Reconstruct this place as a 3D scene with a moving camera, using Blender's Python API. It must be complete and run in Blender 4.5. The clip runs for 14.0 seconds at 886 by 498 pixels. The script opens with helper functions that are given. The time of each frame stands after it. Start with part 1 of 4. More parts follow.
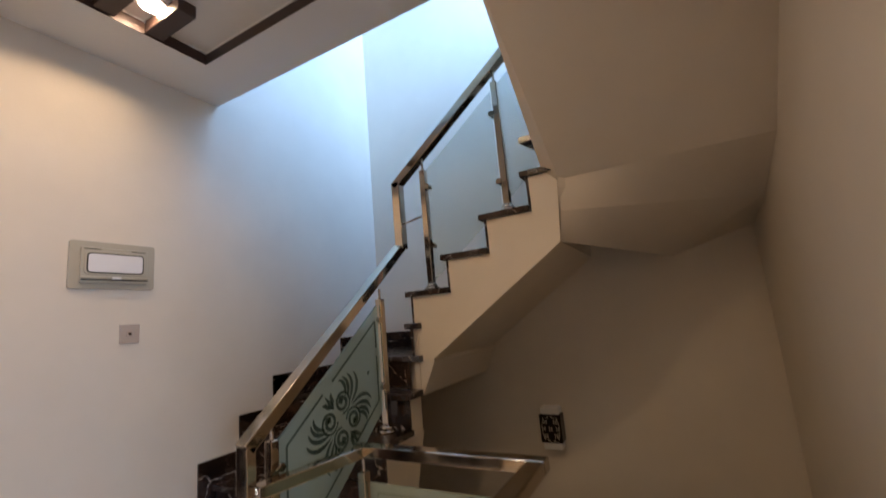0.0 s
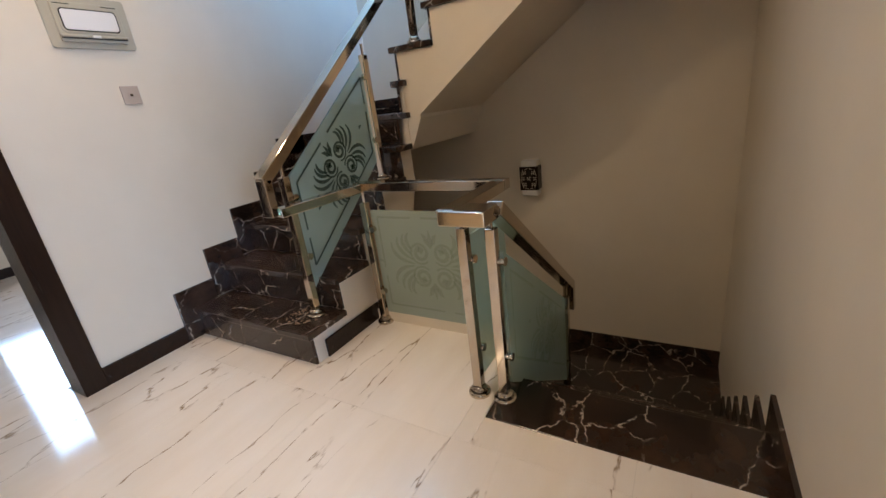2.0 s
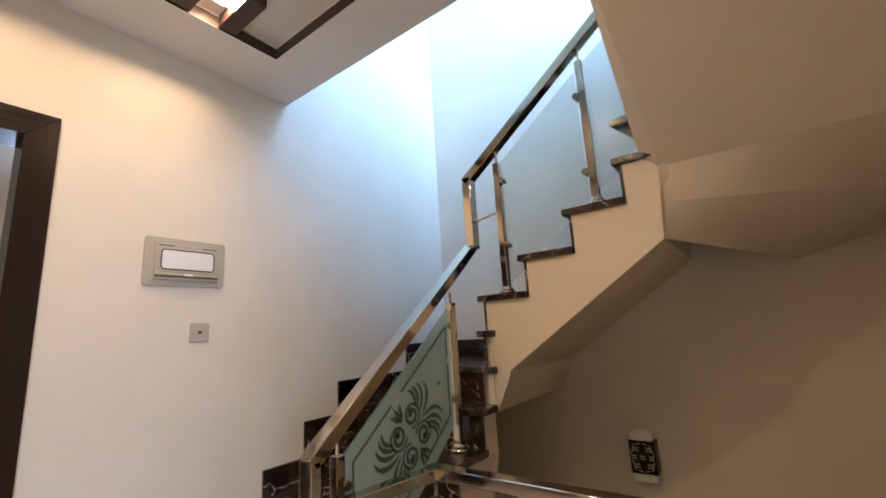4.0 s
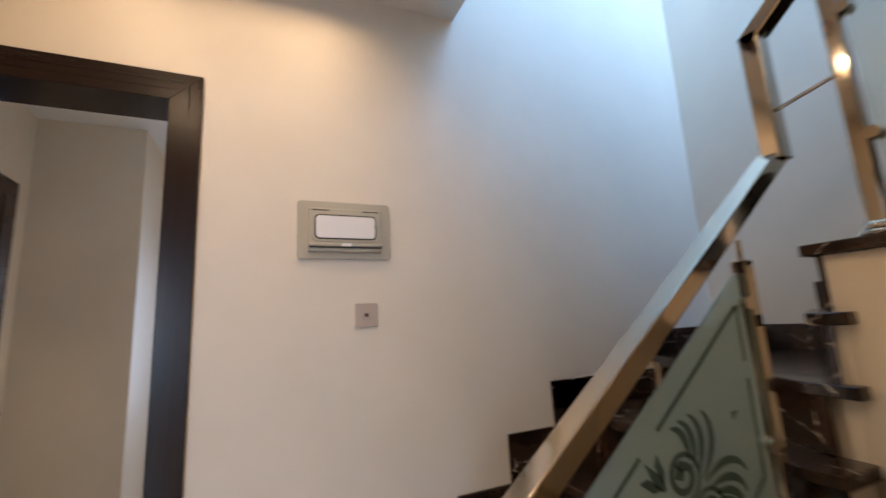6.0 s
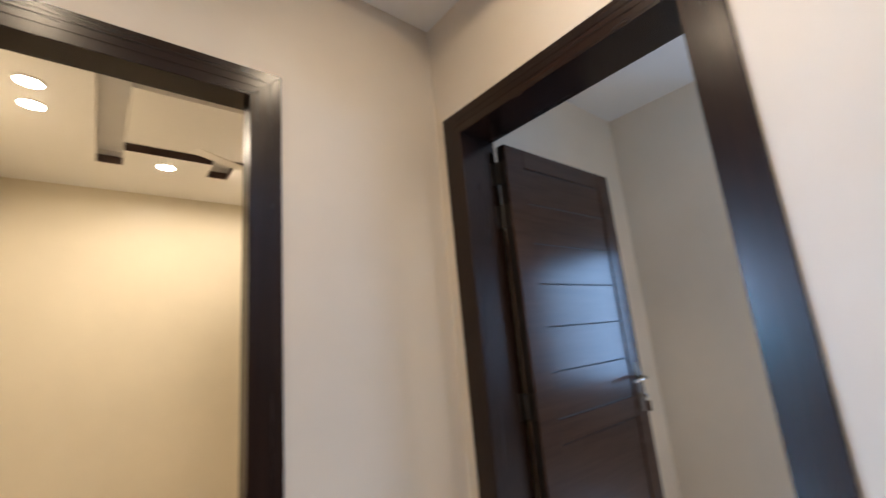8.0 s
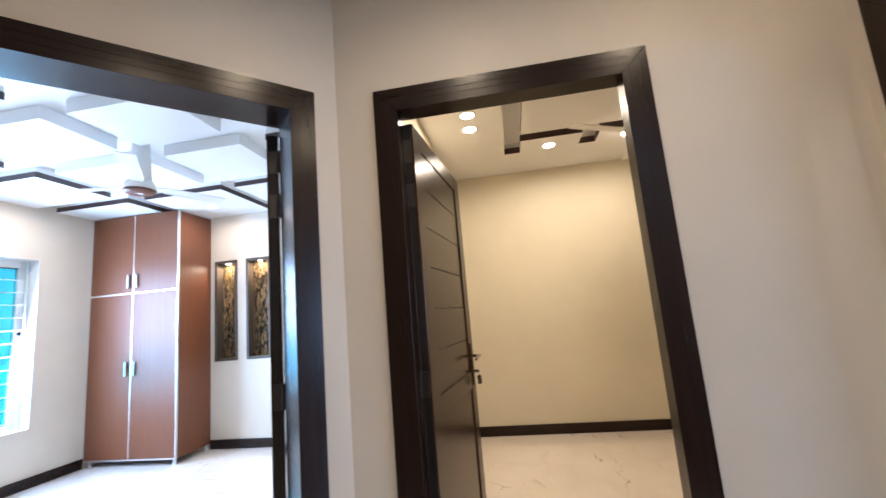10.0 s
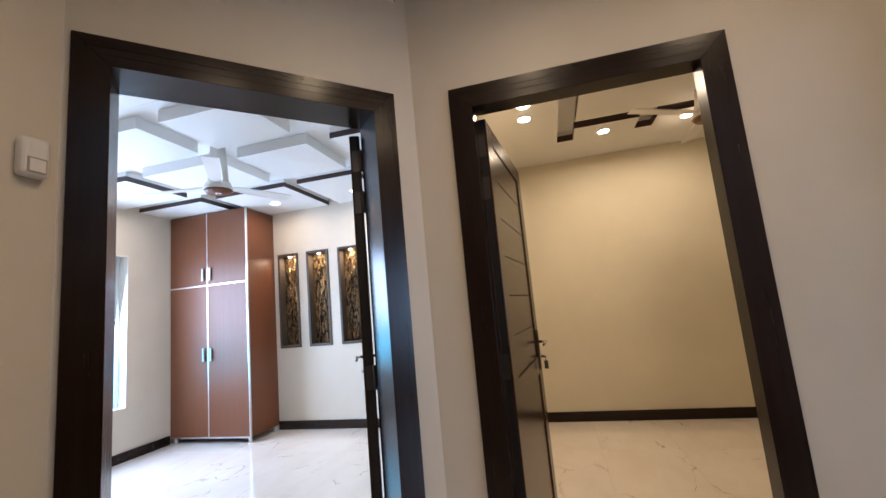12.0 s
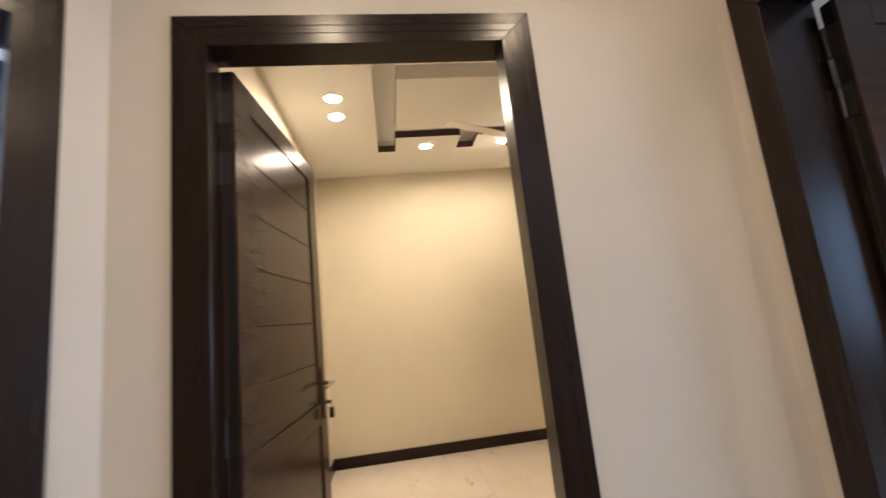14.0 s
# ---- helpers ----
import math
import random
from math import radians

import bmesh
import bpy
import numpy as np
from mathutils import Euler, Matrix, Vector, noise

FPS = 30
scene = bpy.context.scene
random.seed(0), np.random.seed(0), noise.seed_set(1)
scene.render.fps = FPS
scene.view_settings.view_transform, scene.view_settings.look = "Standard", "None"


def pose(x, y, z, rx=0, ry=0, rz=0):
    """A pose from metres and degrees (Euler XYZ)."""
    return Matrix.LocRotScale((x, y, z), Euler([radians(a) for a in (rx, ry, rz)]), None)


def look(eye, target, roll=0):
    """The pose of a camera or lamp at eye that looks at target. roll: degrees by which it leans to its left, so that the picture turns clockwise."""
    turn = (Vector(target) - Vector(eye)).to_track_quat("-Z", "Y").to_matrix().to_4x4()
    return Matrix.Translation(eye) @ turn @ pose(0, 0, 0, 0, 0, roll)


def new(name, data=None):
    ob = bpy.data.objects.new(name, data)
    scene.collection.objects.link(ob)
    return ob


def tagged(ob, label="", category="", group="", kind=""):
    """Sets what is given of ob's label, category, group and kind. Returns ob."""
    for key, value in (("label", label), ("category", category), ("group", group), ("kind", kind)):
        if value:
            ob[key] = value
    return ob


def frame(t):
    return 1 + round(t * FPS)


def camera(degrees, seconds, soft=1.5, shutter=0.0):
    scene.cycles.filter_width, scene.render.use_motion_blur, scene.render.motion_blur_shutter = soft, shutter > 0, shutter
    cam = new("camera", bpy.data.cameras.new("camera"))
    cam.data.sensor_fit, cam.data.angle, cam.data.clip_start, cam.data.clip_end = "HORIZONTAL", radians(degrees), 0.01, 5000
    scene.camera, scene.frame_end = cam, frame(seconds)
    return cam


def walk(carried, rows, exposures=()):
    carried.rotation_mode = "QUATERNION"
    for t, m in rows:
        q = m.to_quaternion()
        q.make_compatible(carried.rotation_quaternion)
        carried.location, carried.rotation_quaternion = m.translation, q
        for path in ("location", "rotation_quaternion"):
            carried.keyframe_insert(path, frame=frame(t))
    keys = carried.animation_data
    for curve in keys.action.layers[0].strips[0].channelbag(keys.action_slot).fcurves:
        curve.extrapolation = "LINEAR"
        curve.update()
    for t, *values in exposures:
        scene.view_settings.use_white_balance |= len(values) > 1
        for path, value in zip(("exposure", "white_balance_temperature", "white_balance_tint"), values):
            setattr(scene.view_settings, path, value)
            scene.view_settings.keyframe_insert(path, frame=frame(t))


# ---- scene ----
cam = camera(93.6, 14.0, shutter=0.4)
PATH = [
    (0.0, 2.288, -0.485, 1.309, 99.45, 4.97, 28.81),
    (0.5, 2.387, -0.549, 1.263, 91.57, 5.51, 28.20),
    (1.0, 2.460, -0.611, 1.212, 82.51, 5.86, 29.36),
    (1.5, 2.477, -0.642, 1.161, 74.67, 6.33, 29.30),
    (2.0, 2.476, -0.642, 1.136, 70.68, 6.93, 29.12),
    (2.5, 2.443, -0.601, 1.158, 74.73, 6.69, 28.70),
    (3.0, 2.348, -0.536, 1.238, 89.88, 5.25, 28.91),
    (3.2, 2.292, -0.517, 1.280, 95.44, 3.98, 29.59),
    (5.3, 1.794, 0.030, 1.309, 102.26, 2.66, 51.99),
    (5.5, 1.731, 0.072, 1.308, 101.41, 2.55, 54.59),
    (6.0, 1.566, 0.205, 1.322, 100.03, 3.03, 66.73),
    (6.5, 1.391, 0.335, 1.311, 100.21, 2.69, 86.64),
    (7.0, 1.231, 0.302, 1.312, 101.08, 3.14, 104.39),
    (7.5, 1.129, 0.239, 1.311, 101.87, 3.02, 119.63),
    (8.0, 1.116, 0.191, 1.301, 102.17, 5.08, 141.06),
    (8.5, 1.149, 0.254, 1.296, 103.29, 5.10, 159.09),
    (9.0, 1.163, 0.334, 1.282, 101.22, 4.38, 173.52),
    (9.2, 1.179, 0.357, 1.279, 100.09, 4.48, 178.27),
    (11.5, 1.443, 0.596, 1.277, 98.42, 5.06, 194.21),
    (12.0, 1.435, 0.586, 1.280, 98.07, 5.19, 194.76),
    (12.5, 1.374, 0.505, 1.278, 98.02, 5.60, 193.94),
    (13.0, 1.266, 0.405, 1.289, 97.92, 6.00, 192.34),
    (13.5, 1.231, 0.264, 1.265, 97.77, 6.24, 184.53),
    (14.0, 1.200, 0.067, 1.281, 99.11, 5.98, 173.33),
]
EXPOSURE = [(0.0, -0.28, 7200, 22), (0.5, -0.15, 7150, 21), (1.0, 0.13, 7150, 20), (1.5, 0.22, 6750, 16), (2.0, 0.26, 6700, 15), (2.5, 0.44, 6800, 17), (3.1, 0.48, 7150, 20),
            (5.3, -0.20, 7650, 20), (6.0, -0.08, 7700, 21), (6.5, 0.08, 7700, 21), (7.3, 0.12, 7200, 18), (8.0, 0.42, 6200, 14), (8.5, 0.68, 5650, 12), (9.2, 0.60, 5750, 13),
            (11.5, -0.31, 6800, 17), (12.7, -0.27, 6700, 17), (13.5, -0.12, 6750, 17), (14.0, 0.38, 6350, 15)]
walk(cam, [(t, pose(*p)) for t, *p in PATH], EXPOSURE)

# ---------------------------------------------------------------- world and large lights
world = bpy.data.worlds.new("world")
scene.world = world
world.use_nodes = True
wn = world.node_tree
sky = wn.nodes.new("ShaderNodeTexSky")
sky.sky_type, sky.sun_disc = "NISHITA", False
sky.sun_elevation, sky.sun_rotation = radians(48), radians(171)
wn.links.new(sky.outputs[0], wn.nodes["Background"].inputs[0])
wn.nodes["Background"].inputs[1].default_value = 0.12
sun = new("sun", bpy.data.lights.new("sun", "SUN"))
sun.data.energy, sun.data.angle, sun.data.color = 2.5, radians(0.5), (1.0, 0.95, 0.88)
sun.matrix_world = look((1.5, -9, 10), (0, 0, 0))


def area(name, eye, target, sx, sy, watts, colour, spread=180):
    ob = new(name, bpy.data.lights.new(name, "AREA"))
    ob.data.shape, ob.data.size, ob.data.size_y = "RECTANGLE", sx, sy
    ob.data.energy, ob.data.color = watts, colour
    ob.data.spread = radians(spread)
    ob.matrix_world = look(eye, target)
    return ob


SKY_BLUE = (0.22, 0.50, 1.0)
DAY = (0.46, 0.67, 1.0)
BLUE_GLASS = (0.36, 0.62, 1.0)
WARM = (1.0, 0.82, 0.58)
LOBBY_WARM = (1.0, 0.77, 0.48)
area("stairwell_window_light", (2.74, 1.60, 4.40), (0.6, 2.45, 4.40), 0.8, 1.5, 140, SKY_BLUE, 108)
area("bedroom_window_light", (6.068, -2.265, 1.35), (4.0, -2.265, 0.95), 1.36, 1.45, 188, DAY)
area("study_window_light", (-3.50, 0.85, 1.38), (-1.5, 0.85, 1.25), 1.2, 1.4, 28, BLUE_GLASS, 100)


# ---------------------------------------------------------------- materials
def nodes(name, colour=(0.8, 0.8, 0.8), rough=0.5, metal=0.0):
    m = bpy.data.materials.new(name)
    m.use_nodes = True
    b = m.node_tree.nodes["Principled BSDF"]
    b.inputs["Base Color"].default_value = (*colour, 1)
    b.inputs["Roughness"].default_value = rough
    b.inputs["Metallic"].default_value = metal
    return m, m.node_tree, b


def add(t, kind, **vals):
    n = t.nodes.new(kind)
    for k, v in vals.items():
        n.inputs[k].default_value = v
    return n


def coords(t, scale=(1, 1, 1), kind="Object"):
    tc = t.nodes.new("ShaderNodeTexCoord")
    mp = add(t, "ShaderNodeMapping", Scale=scale)
    t.links.new(tc.outputs[kind], mp.inputs[0])
    return mp.outputs[0]


def ramp(t, src, stops):
    r = t.nodes.new("ShaderNodeValToRGB")
    el = r.color_ramp.elements
    for i, (p, c) in enumerate(stops):
        e = el[i] if i < 2 else el.new(p)
        e.position, e.color = p, (*c, 1)
    t.links.new(src, r.inputs[0])
    return r.outputs[0]


def bump(t, b, src, strength, dist):
    n = add(t, "ShaderNodeBump", Strength=strength, Distance=dist)
    t.links.new(src, n.inputs["Height"])
    t.links.new(n.outputs[0], b.inputs["Normal"])


def world_pos(t, scale=1.0):
    g = t.nodes.new("ShaderNodeNewGeometry")
    mp = add(t, "ShaderNodeMapping", Scale=(scale, scale, scale))
    t.links.new(g.outputs["Position"], mp.inputs[0])
    return mp.outputs[0]


def paint(name, c, rough=0.55, vary=0.05, grain=0.25):
    m, t, b = nodes(name, c, rough)
    n1 = add(t, "ShaderNodeTexNoise", Scale=1.3, Detail=4.0, Roughness=0.6)
    t.links.new(world_pos(t), n1.inputs["Vector"])
    lo = tuple(v * (1 - vary) for v in c)
    hi = tuple(min(1, v * (1 + vary)) for v in c)
    t.links.new(ramp(t, n1.outputs[0], [(0.3, lo), (0.7, hi)]), b.inputs["Base Color"])
    n2 = add(t, "ShaderNodeTexNoise", Scale=55.0, Detail=3.0, Roughness=0.6)
    t.links.new(world_pos(t), n2.inputs["Vector"])
    bump(t, b, n2.outputs[0], grain, 0.002)
    return m


def veined(name, base_a, base_b, vein, rough, scale, width, coat=0.0, stretch=(1.0, 1.0, 1.0), gates=(0.50, 0.62)):
    m, t, b = nodes(name, base_a, rough)
    pos = world_pos(t)
    info = t.nodes.new("ShaderNodeObjectInfo")
    sh = t.nodes.new("ShaderNodeVectorMath")
    sh.operation = "MULTIPLY_ADD"
    sh.inputs[1].default_value = (37.0, 19.0, 11.0)
    t.links.new(info.outputs["Random"], sh.inputs[0])
    t.links.new(pos, sh.inputs[2])
    turn = add(t, "ShaderNodeMapping", Rotation=(0.0, 0.0, radians(14)), Scale=stretch)
    t.links.new(sh.outputs[0], turn.inputs[0])
    p = turn.outputs[0]
    warp = add(t, "ShaderNodeTexNoise", Scale=scale * 1.6, Detail=5.0, Roughness=0.62)
    t.links.new(p, warp.inputs["Vector"])
    mix = t.nodes.new("ShaderNodeVectorMath")
    mix.operation = "MULTIPLY_ADD"
    mix.inputs[1].default_value = (0.55 / scale,) * 3
    t.links.new(warp.outputs["Color"], mix.inputs[0])
    t.links.new(p, mix.inputs[2])
    vo = add(t, "ShaderNodeTexVoronoi", Scale=scale)
    vo.feature = "DISTANCE_TO_EDGE"
    t.links.new(mix.outputs[0], vo.inputs["Vector"])
    line = ramp(t, vo.outputs["Distance"], [(0.0, (1, 1, 1)), (width, (0, 0, 0))])
    gate_n = add(t, "ShaderNodeTexNoise", Scale=scale * 1.1, Detail=3.0)
    t.links.new(p, gate_n.inputs["Vector"])
    gate = ramp(t, gate_n.outputs[0], [(gates[0], (0, 0, 0)), (gates[1], (1, 1, 1))])
    mul = t.nodes.new("ShaderNodeMath")
    mul.operation = "MULTIPLY"
    t.links.new(line, mul.inputs[0])
    t.links.new(gate, mul.inputs[1])
    dash_n = add(t, "ShaderNodeTexNoise", Scale=scale * 4.5, Detail=2.0)
    t.links.new(sh.outputs[0], dash_n.inputs["Vector"])
    dash = ramp(t, dash_n.outputs[0], [(0.40, (0.05, 0.05, 0.05)), (0.52, (1, 1, 1))])
    mul2 = t.nodes.new("ShaderNodeMath")
    mul2.operation = "MULTIPLY"
    t.links.new(mul.outputs[0], mul2.inputs[0])
    t.links.new(dash, mul2.inputs[1])
    mul = mul2
    cloud = add(t, "ShaderNodeTexNoise", Scale=scale * 1.3, Detail=6.0, Roughness=0.65)
    t.links.new(p, cloud.inputs["Vector"])
    base = ramp(t, cloud.outputs[0], [(0.35, base_a), (0.68, base_b)])
    mc = t.nodes.new("ShaderNodeMix")
    mc.data_type = "RGBA"
    t.links.new(mul.outputs[0], mc.inputs["Factor"])
    t.links.new(base, mc.inputs["A"])
    mc.inputs["B"].default_value = (*vein, 1)
    t.links.new(mc.outputs["Result"], b.inputs["Base Color"])
    b.inputs["Coat Weight"].default_value = coat
    b.inputs["Coat Roughness"].default_value = 0.03
    return m


def wood(name, dark, light, rough=0.3, along="z"):
    m, t, b = nodes(name, dark, rough)
    sc = {"z": (26, 26, 1.2), "x": (1.4, 20, 20)}[along]
    n = add(t, "ShaderNodeTexNoise", Scale=1.6, Detail=6.0, Roughness=0.65, Distortion=0.4)
    t.links.new(coords(t, sc), n.inputs["Vector"])
    t.links.new(ramp(t, n.outputs[0], [(0.3, dark), (0.72, light)]), b.inputs["Base Color"])
    t.links.new(ramp(t, n.outputs[0], [(0.3, (rough * 1.12,) * 3), (0.7, (rough * 0.92,) * 3)]), b.inputs["Roughness"])
    bump(t, b, n.outputs[0], 0.025, 0.0006)
    return m


def glow(name, colour, strength):
    m, t, b = nodes(name, (0.9, 0.9, 0.9))
    b.inputs["Emission Color"].default_value = (*colour, 1)
    b.inputs["Emission Strength"].default_value = strength
    return m


def frosted(name, tint, haze, clear):
    m, t, b = nodes(name, haze, 0.22)
    tr = t.nodes.new("ShaderNodeBsdfTransparent")
    tr.inputs[0].default_value = (*tint, 1)
    tl = t.nodes.new("ShaderNodeBsdfTranslucent")
    tl.inputs[0].default_value = (*haze, 1)
    m1 = add(t, "ShaderNodeMixShader", Fac=0.4)
    t.links.new(b.outputs[0], m1.inputs[1])
    t.links.new(tl.outputs[0], m1.inputs[2])
    m2 = add(t, "ShaderNodeMixShader", Fac=clear)
    t.links.new(m1.outputs[0], m2.inputs[1])
    t.links.new(tr.outputs[0], m2.inputs[2])
    t.links.new(m2.outputs[0], t.nodes["Material Output"].inputs[0])
    return m


PAINT = paint("cream_wall_paint", (0.70, 0.62, 0.515), 0.5)
PAINT_TWO = paint("yellow_cream_wall_paint", (0.72, 0.655, 0.52), 0.5)
PAINT_STRINGER = paint("cream_stair_paint", (0.72, 0.62, 0.49), 0.5)
CEIL = paint("white_ceiling_paint", (0.80, 0.79, 0.77), 0.6, 0.02, 0.1)
TILE = veined("cream_marble_tile", (0.76, 0.68, 0.60), (0.83, 0.76, 0.69), (0.24, 0.15, 0.08), 0.10, 2.7, 0.013, 0.3, (1.35, 0.30, 1.0), (0.43, 0.50))
TILE_SOFT = veined("pale_cream_marble_tile", (0.76, 0.68, 0.60), (0.83, 0.76, 0.69), (0.42, 0.31, 0.21), 0.10, 2.7, 0.010, 0.3, (1.0, 0.42, 1.0), (0.47, 0.54))
GROUT, _, _ = nodes("tile_joint", (0.66, 0.58, 0.50), 0.8)
MARBLE = veined("dark_brown_marble", (0.009, 0.0055, 0.0045), (0.055, 0.030, 0.020), (0.50, 0.43, 0.36), 0.20, 5.6, 0.020, 0.20, (1.0, 0.7, 1.0), (0.40, 0.54))
WOOD = wood("dark_stained_wood", (0.012, 0.006, 0.0045), (0.022, 0.0105, 0.007), 0.25)
WOOD.node_tree.nodes["Principled BSDF"].inputs["Specular IOR Level"].default_value = 0.3
WOOD_X = wood("dark_stained_wood_across", (0.012, 0.006, 0.0045), (0.022, 0.0105, 0.007), 0.25, "x")
WOOD_X.node_tree.nodes["Principled BSDF"].inputs["Specular IOR Level"].default_value = 0.3
LEAFWOOD = wood("brown_door_wood", (0.037, 0.0205, 0.014), (0.064, 0.0355, 0.0245), 0.19, "x")
LEAFWOOD.node_tree.nodes["Principled BSDF"].inputs["Specular IOR Level"].default_value = 0.15
# Near-black leaf core: the shade in grooves and hinge gap put into its colour.
CORE_SHADE, _, _ = nodes("leaf_core_shade", (0.006, 0.004, 0.003), 0.6)
TRIM = paint("brown_ceiling_trim", (0.050, 0.028, 0.024), 0.4)
LAMINATE = wood("reddish_brown_laminate", (0.160, 0.053, 0.023), (0.180, 0.061, 0.027), 0.40)
NICHE = wood("bronze_brown_frame", (0.060, 0.045, 0.034), (0.095, 0.072, 0.055), 0.4)
STEEL, st, sb = nodes("brushed_steel", (0.54, 0.47, 0.39), 0.2, 1.0)
sn = add(st, "ShaderNodeTexNoise", Scale=9.0, Detail=3.0)
st.links.new(world_pos(st), sn.inputs["Vector"])
st.links.new(ramp(st, sn.outputs[0], [(0.3, (0.05,) * 3), (0.7, (0.13,) * 3)]), sb.inputs["Roughness"])
CHROME, _, _ = nodes("chrome", (0.75, 0.74, 0.72), 0.12, 1.0)
ALU, _, _ = nodes("pale_aluminium", (0.74, 0.74, 0.74), 0.32, 0.8)
PULL, _, _ = nodes("satin_pull_metal", (0.42, 0.42, 0.45), 0.35, 1.0)
BRONZE, _, _ = nodes("dark_bronze", (0.10, 0.075, 0.055), 0.35, 1.0)
IRON, _, _ = nodes("grey_hinge_steel", (0.085, 0.075, 0.068), 0.5, 1.0)
GLASS = frosted("frosted_green_glass", (0.84, 0.92, 0.89), (0.52, 0.64, 0.60), 0.50)
GLASS_GUARD = frosted("pale_green_frosted_glass", (0.90, 0.93, 0.88), (0.56, 0.65, 0.59), 0.42)
# Lighter copy of the frosted glass: sky light through it put into its colour.
PALE_LIT = frosted("sky_paled_frosted_glass", (0.94, 0.97, 0.965), (0.72, 0.80, 0.79), 0.80)
ETCH = frosted("clear_etching", (0.44, 0.52, 0.50), (0.10, 0.13, 0.12), 0.6)
ETCH_FAINT = frosted("faint_clear_etching", (0.88, 0.90, 0.86), (0.42, 0.46, 0.39), 0.94)
PLASTIC = paint("cream_plastic", (0.43, 0.39, 0.31), 0.35, 0.02, 0.03)
WHITE = paint("white_plastic", (0.80, 0.78, 0.75), 0.35, 0.02, 0.03)
GREYPL = paint("tan_grey_plastic", (0.44, 0.355, 0.295), 0.4, 0.02, 0.03)
BLACK, _, _ = nodes("black_plastic_and_gap_shade", (0.008, 0.007, 0.006), 0.6)
PAPER = paint("white_label", (0.74, 0.72, 0.71), 0.5, 0.02, 0.03)
LAMP = glow("warm_lamp", (1.0, 0.86, 0.66), 45.0)
LAMP_DAY = glow("neutral_lamp", (1.0, 0.90, 0.78), 9.0)
SCONCE = paint("pierced_pale_metal", (0.62, 0.54, 0.44), 0.4, 0.05, 0.05)
STONE, stn, stb = nodes("wavy_stone_gold_glints", (0.10, 0.07, 0.04), 0.18, 0.6)
sw_ = add(stn, "ShaderNodeTexNoise", Scale=1.0, Detail=4.0, Roughness=0.55, Distortion=0.9)
stn.links.new(coords(stn, (34, 34, 13)), sw_.inputs["Vector"])
# Gold crests and near-black hollows: highlights and shade of the waves as colour.
stn.links.new(ramp(stn, sw_.outputs[0], [(0.40, (0.016, 0.011, 0.008)), (0.70, (0.36, 0.22, 0.10))]), stb.inputs["Base Color"])
bump(stn, stb, sw_.outputs[0], 1.0, 0.05)
PANE, pt_, pb_ = nodes("cyan_tinted_glass", (0.05, 0.65, 0.85), 0.05)
ptr = pt_.nodes.new("ShaderNodeBsdfTransparent")
ptr.inputs[0].default_value = (0.38, 0.93, 1.0, 1)
pmx = add(pt_, "ShaderNodeMixShader", Fac=0.8)
pt_.links.new(pb_.outputs[0], pmx.inputs[1])
pt_.links.new(ptr.outputs[0], pmx.inputs[2])
pt_.links.new(pmx.outputs[0], pt_.nodes["Material Output"].inputs[0])
CRUMB = paint("tan_mortar", (0.24, 0.165, 0.105), 0.9, 0.2, 0.4)
EARTH = paint("bare_ground", (0.30, 0.26, 0.21), 0.9, 0.2, 0.5)


# ---------------------------------------------------------------- mesh helpers
def box(bm, x0, x1, y0, y1, z0, z1, mat=0):
    v = [bm.verts.new((x, y, z)) for z in (z0, z1) for y in (y0, y1) for x in (x0, x1)]
    for f in ((0, 2, 3, 1), (4, 5, 7, 6), (0, 1, 5, 4), (2, 6, 7, 3), (0, 4, 6, 2), (1, 3, 7, 5)):
        bm.faces.new([v[i] for i in f]).material_index = mat
    return bm


def bevel(bm, w=0.003, seg=1):
    bmesh.ops.bevel(bm, geom=list(bm.edges), offset=w, segments=seg, profile=0.5, affect="EDGES")
    return bm


def prism(bm, ring, extrude):
    """A solid from a flat ring of points, pushed along a vector."""
    a = [bm.verts.new(p) for p in ring]
    e = Vector(extrude)
    b = [bm.verts.new(Vector(p) + e) for p in ring]
    bm.faces.new(a)
    bm.faces.new(b[::-1])
    n = len(a)
    for i in range(n):
        bm.faces.new((a[i], b[i], b[(i + 1) % n], a[(i + 1) % n]))
    bmesh.ops.recalc_face_normals(bm, faces=list(bm.faces))
    return bm


def tube(bm, p0, p1, r0, r1=None, n=20):
    p0, p1 = Vector(p0), Vector(p1)
    d = p1 - p0
    m = Matrix.Translation((p0 + p1) / 2) @ d.to_track_quat("Z", "Y").to_matrix().to_4x4()
    bmesh.ops.create_cone(bm, cap_ends=True, segments=n, radius1=r0, radius2=r0 if r1 is None else r1, depth=d.length, matrix=m)
    return bm


def beam(bm, p0, p1, w, h):
    """A square bar from p0 to p1: w wide across, h high."""
    p0, p1 = Vector(p0), Vector(p1)
    d = (p1 - p0).normalized()
    side = d.cross(Vector((0, 0, 1)))
    side = side.normalized() if side.length > 0.01 else Vector((1, 0, 0))
    up = side.cross(d).normalized()
    v = []
    for p in (p0, p1):
        for a, b in ((-1, -1), (1, -1), (1, 1), (-1, 1)):
            v.append(bm.verts.new(p + side * a * w / 2 + up * b * h / 2))
    for f in ((3, 2, 1, 0), (4, 5, 6, 7), (0, 1, 5, 4), (1, 2, 6, 5), (2, 3, 7, 6), (3, 0, 4, 7)):
        bm.faces.new([v[i] for i in f])
    bmesh.ops.recalc_face_normals(bm, faces=list(bm.faces))
    return bm


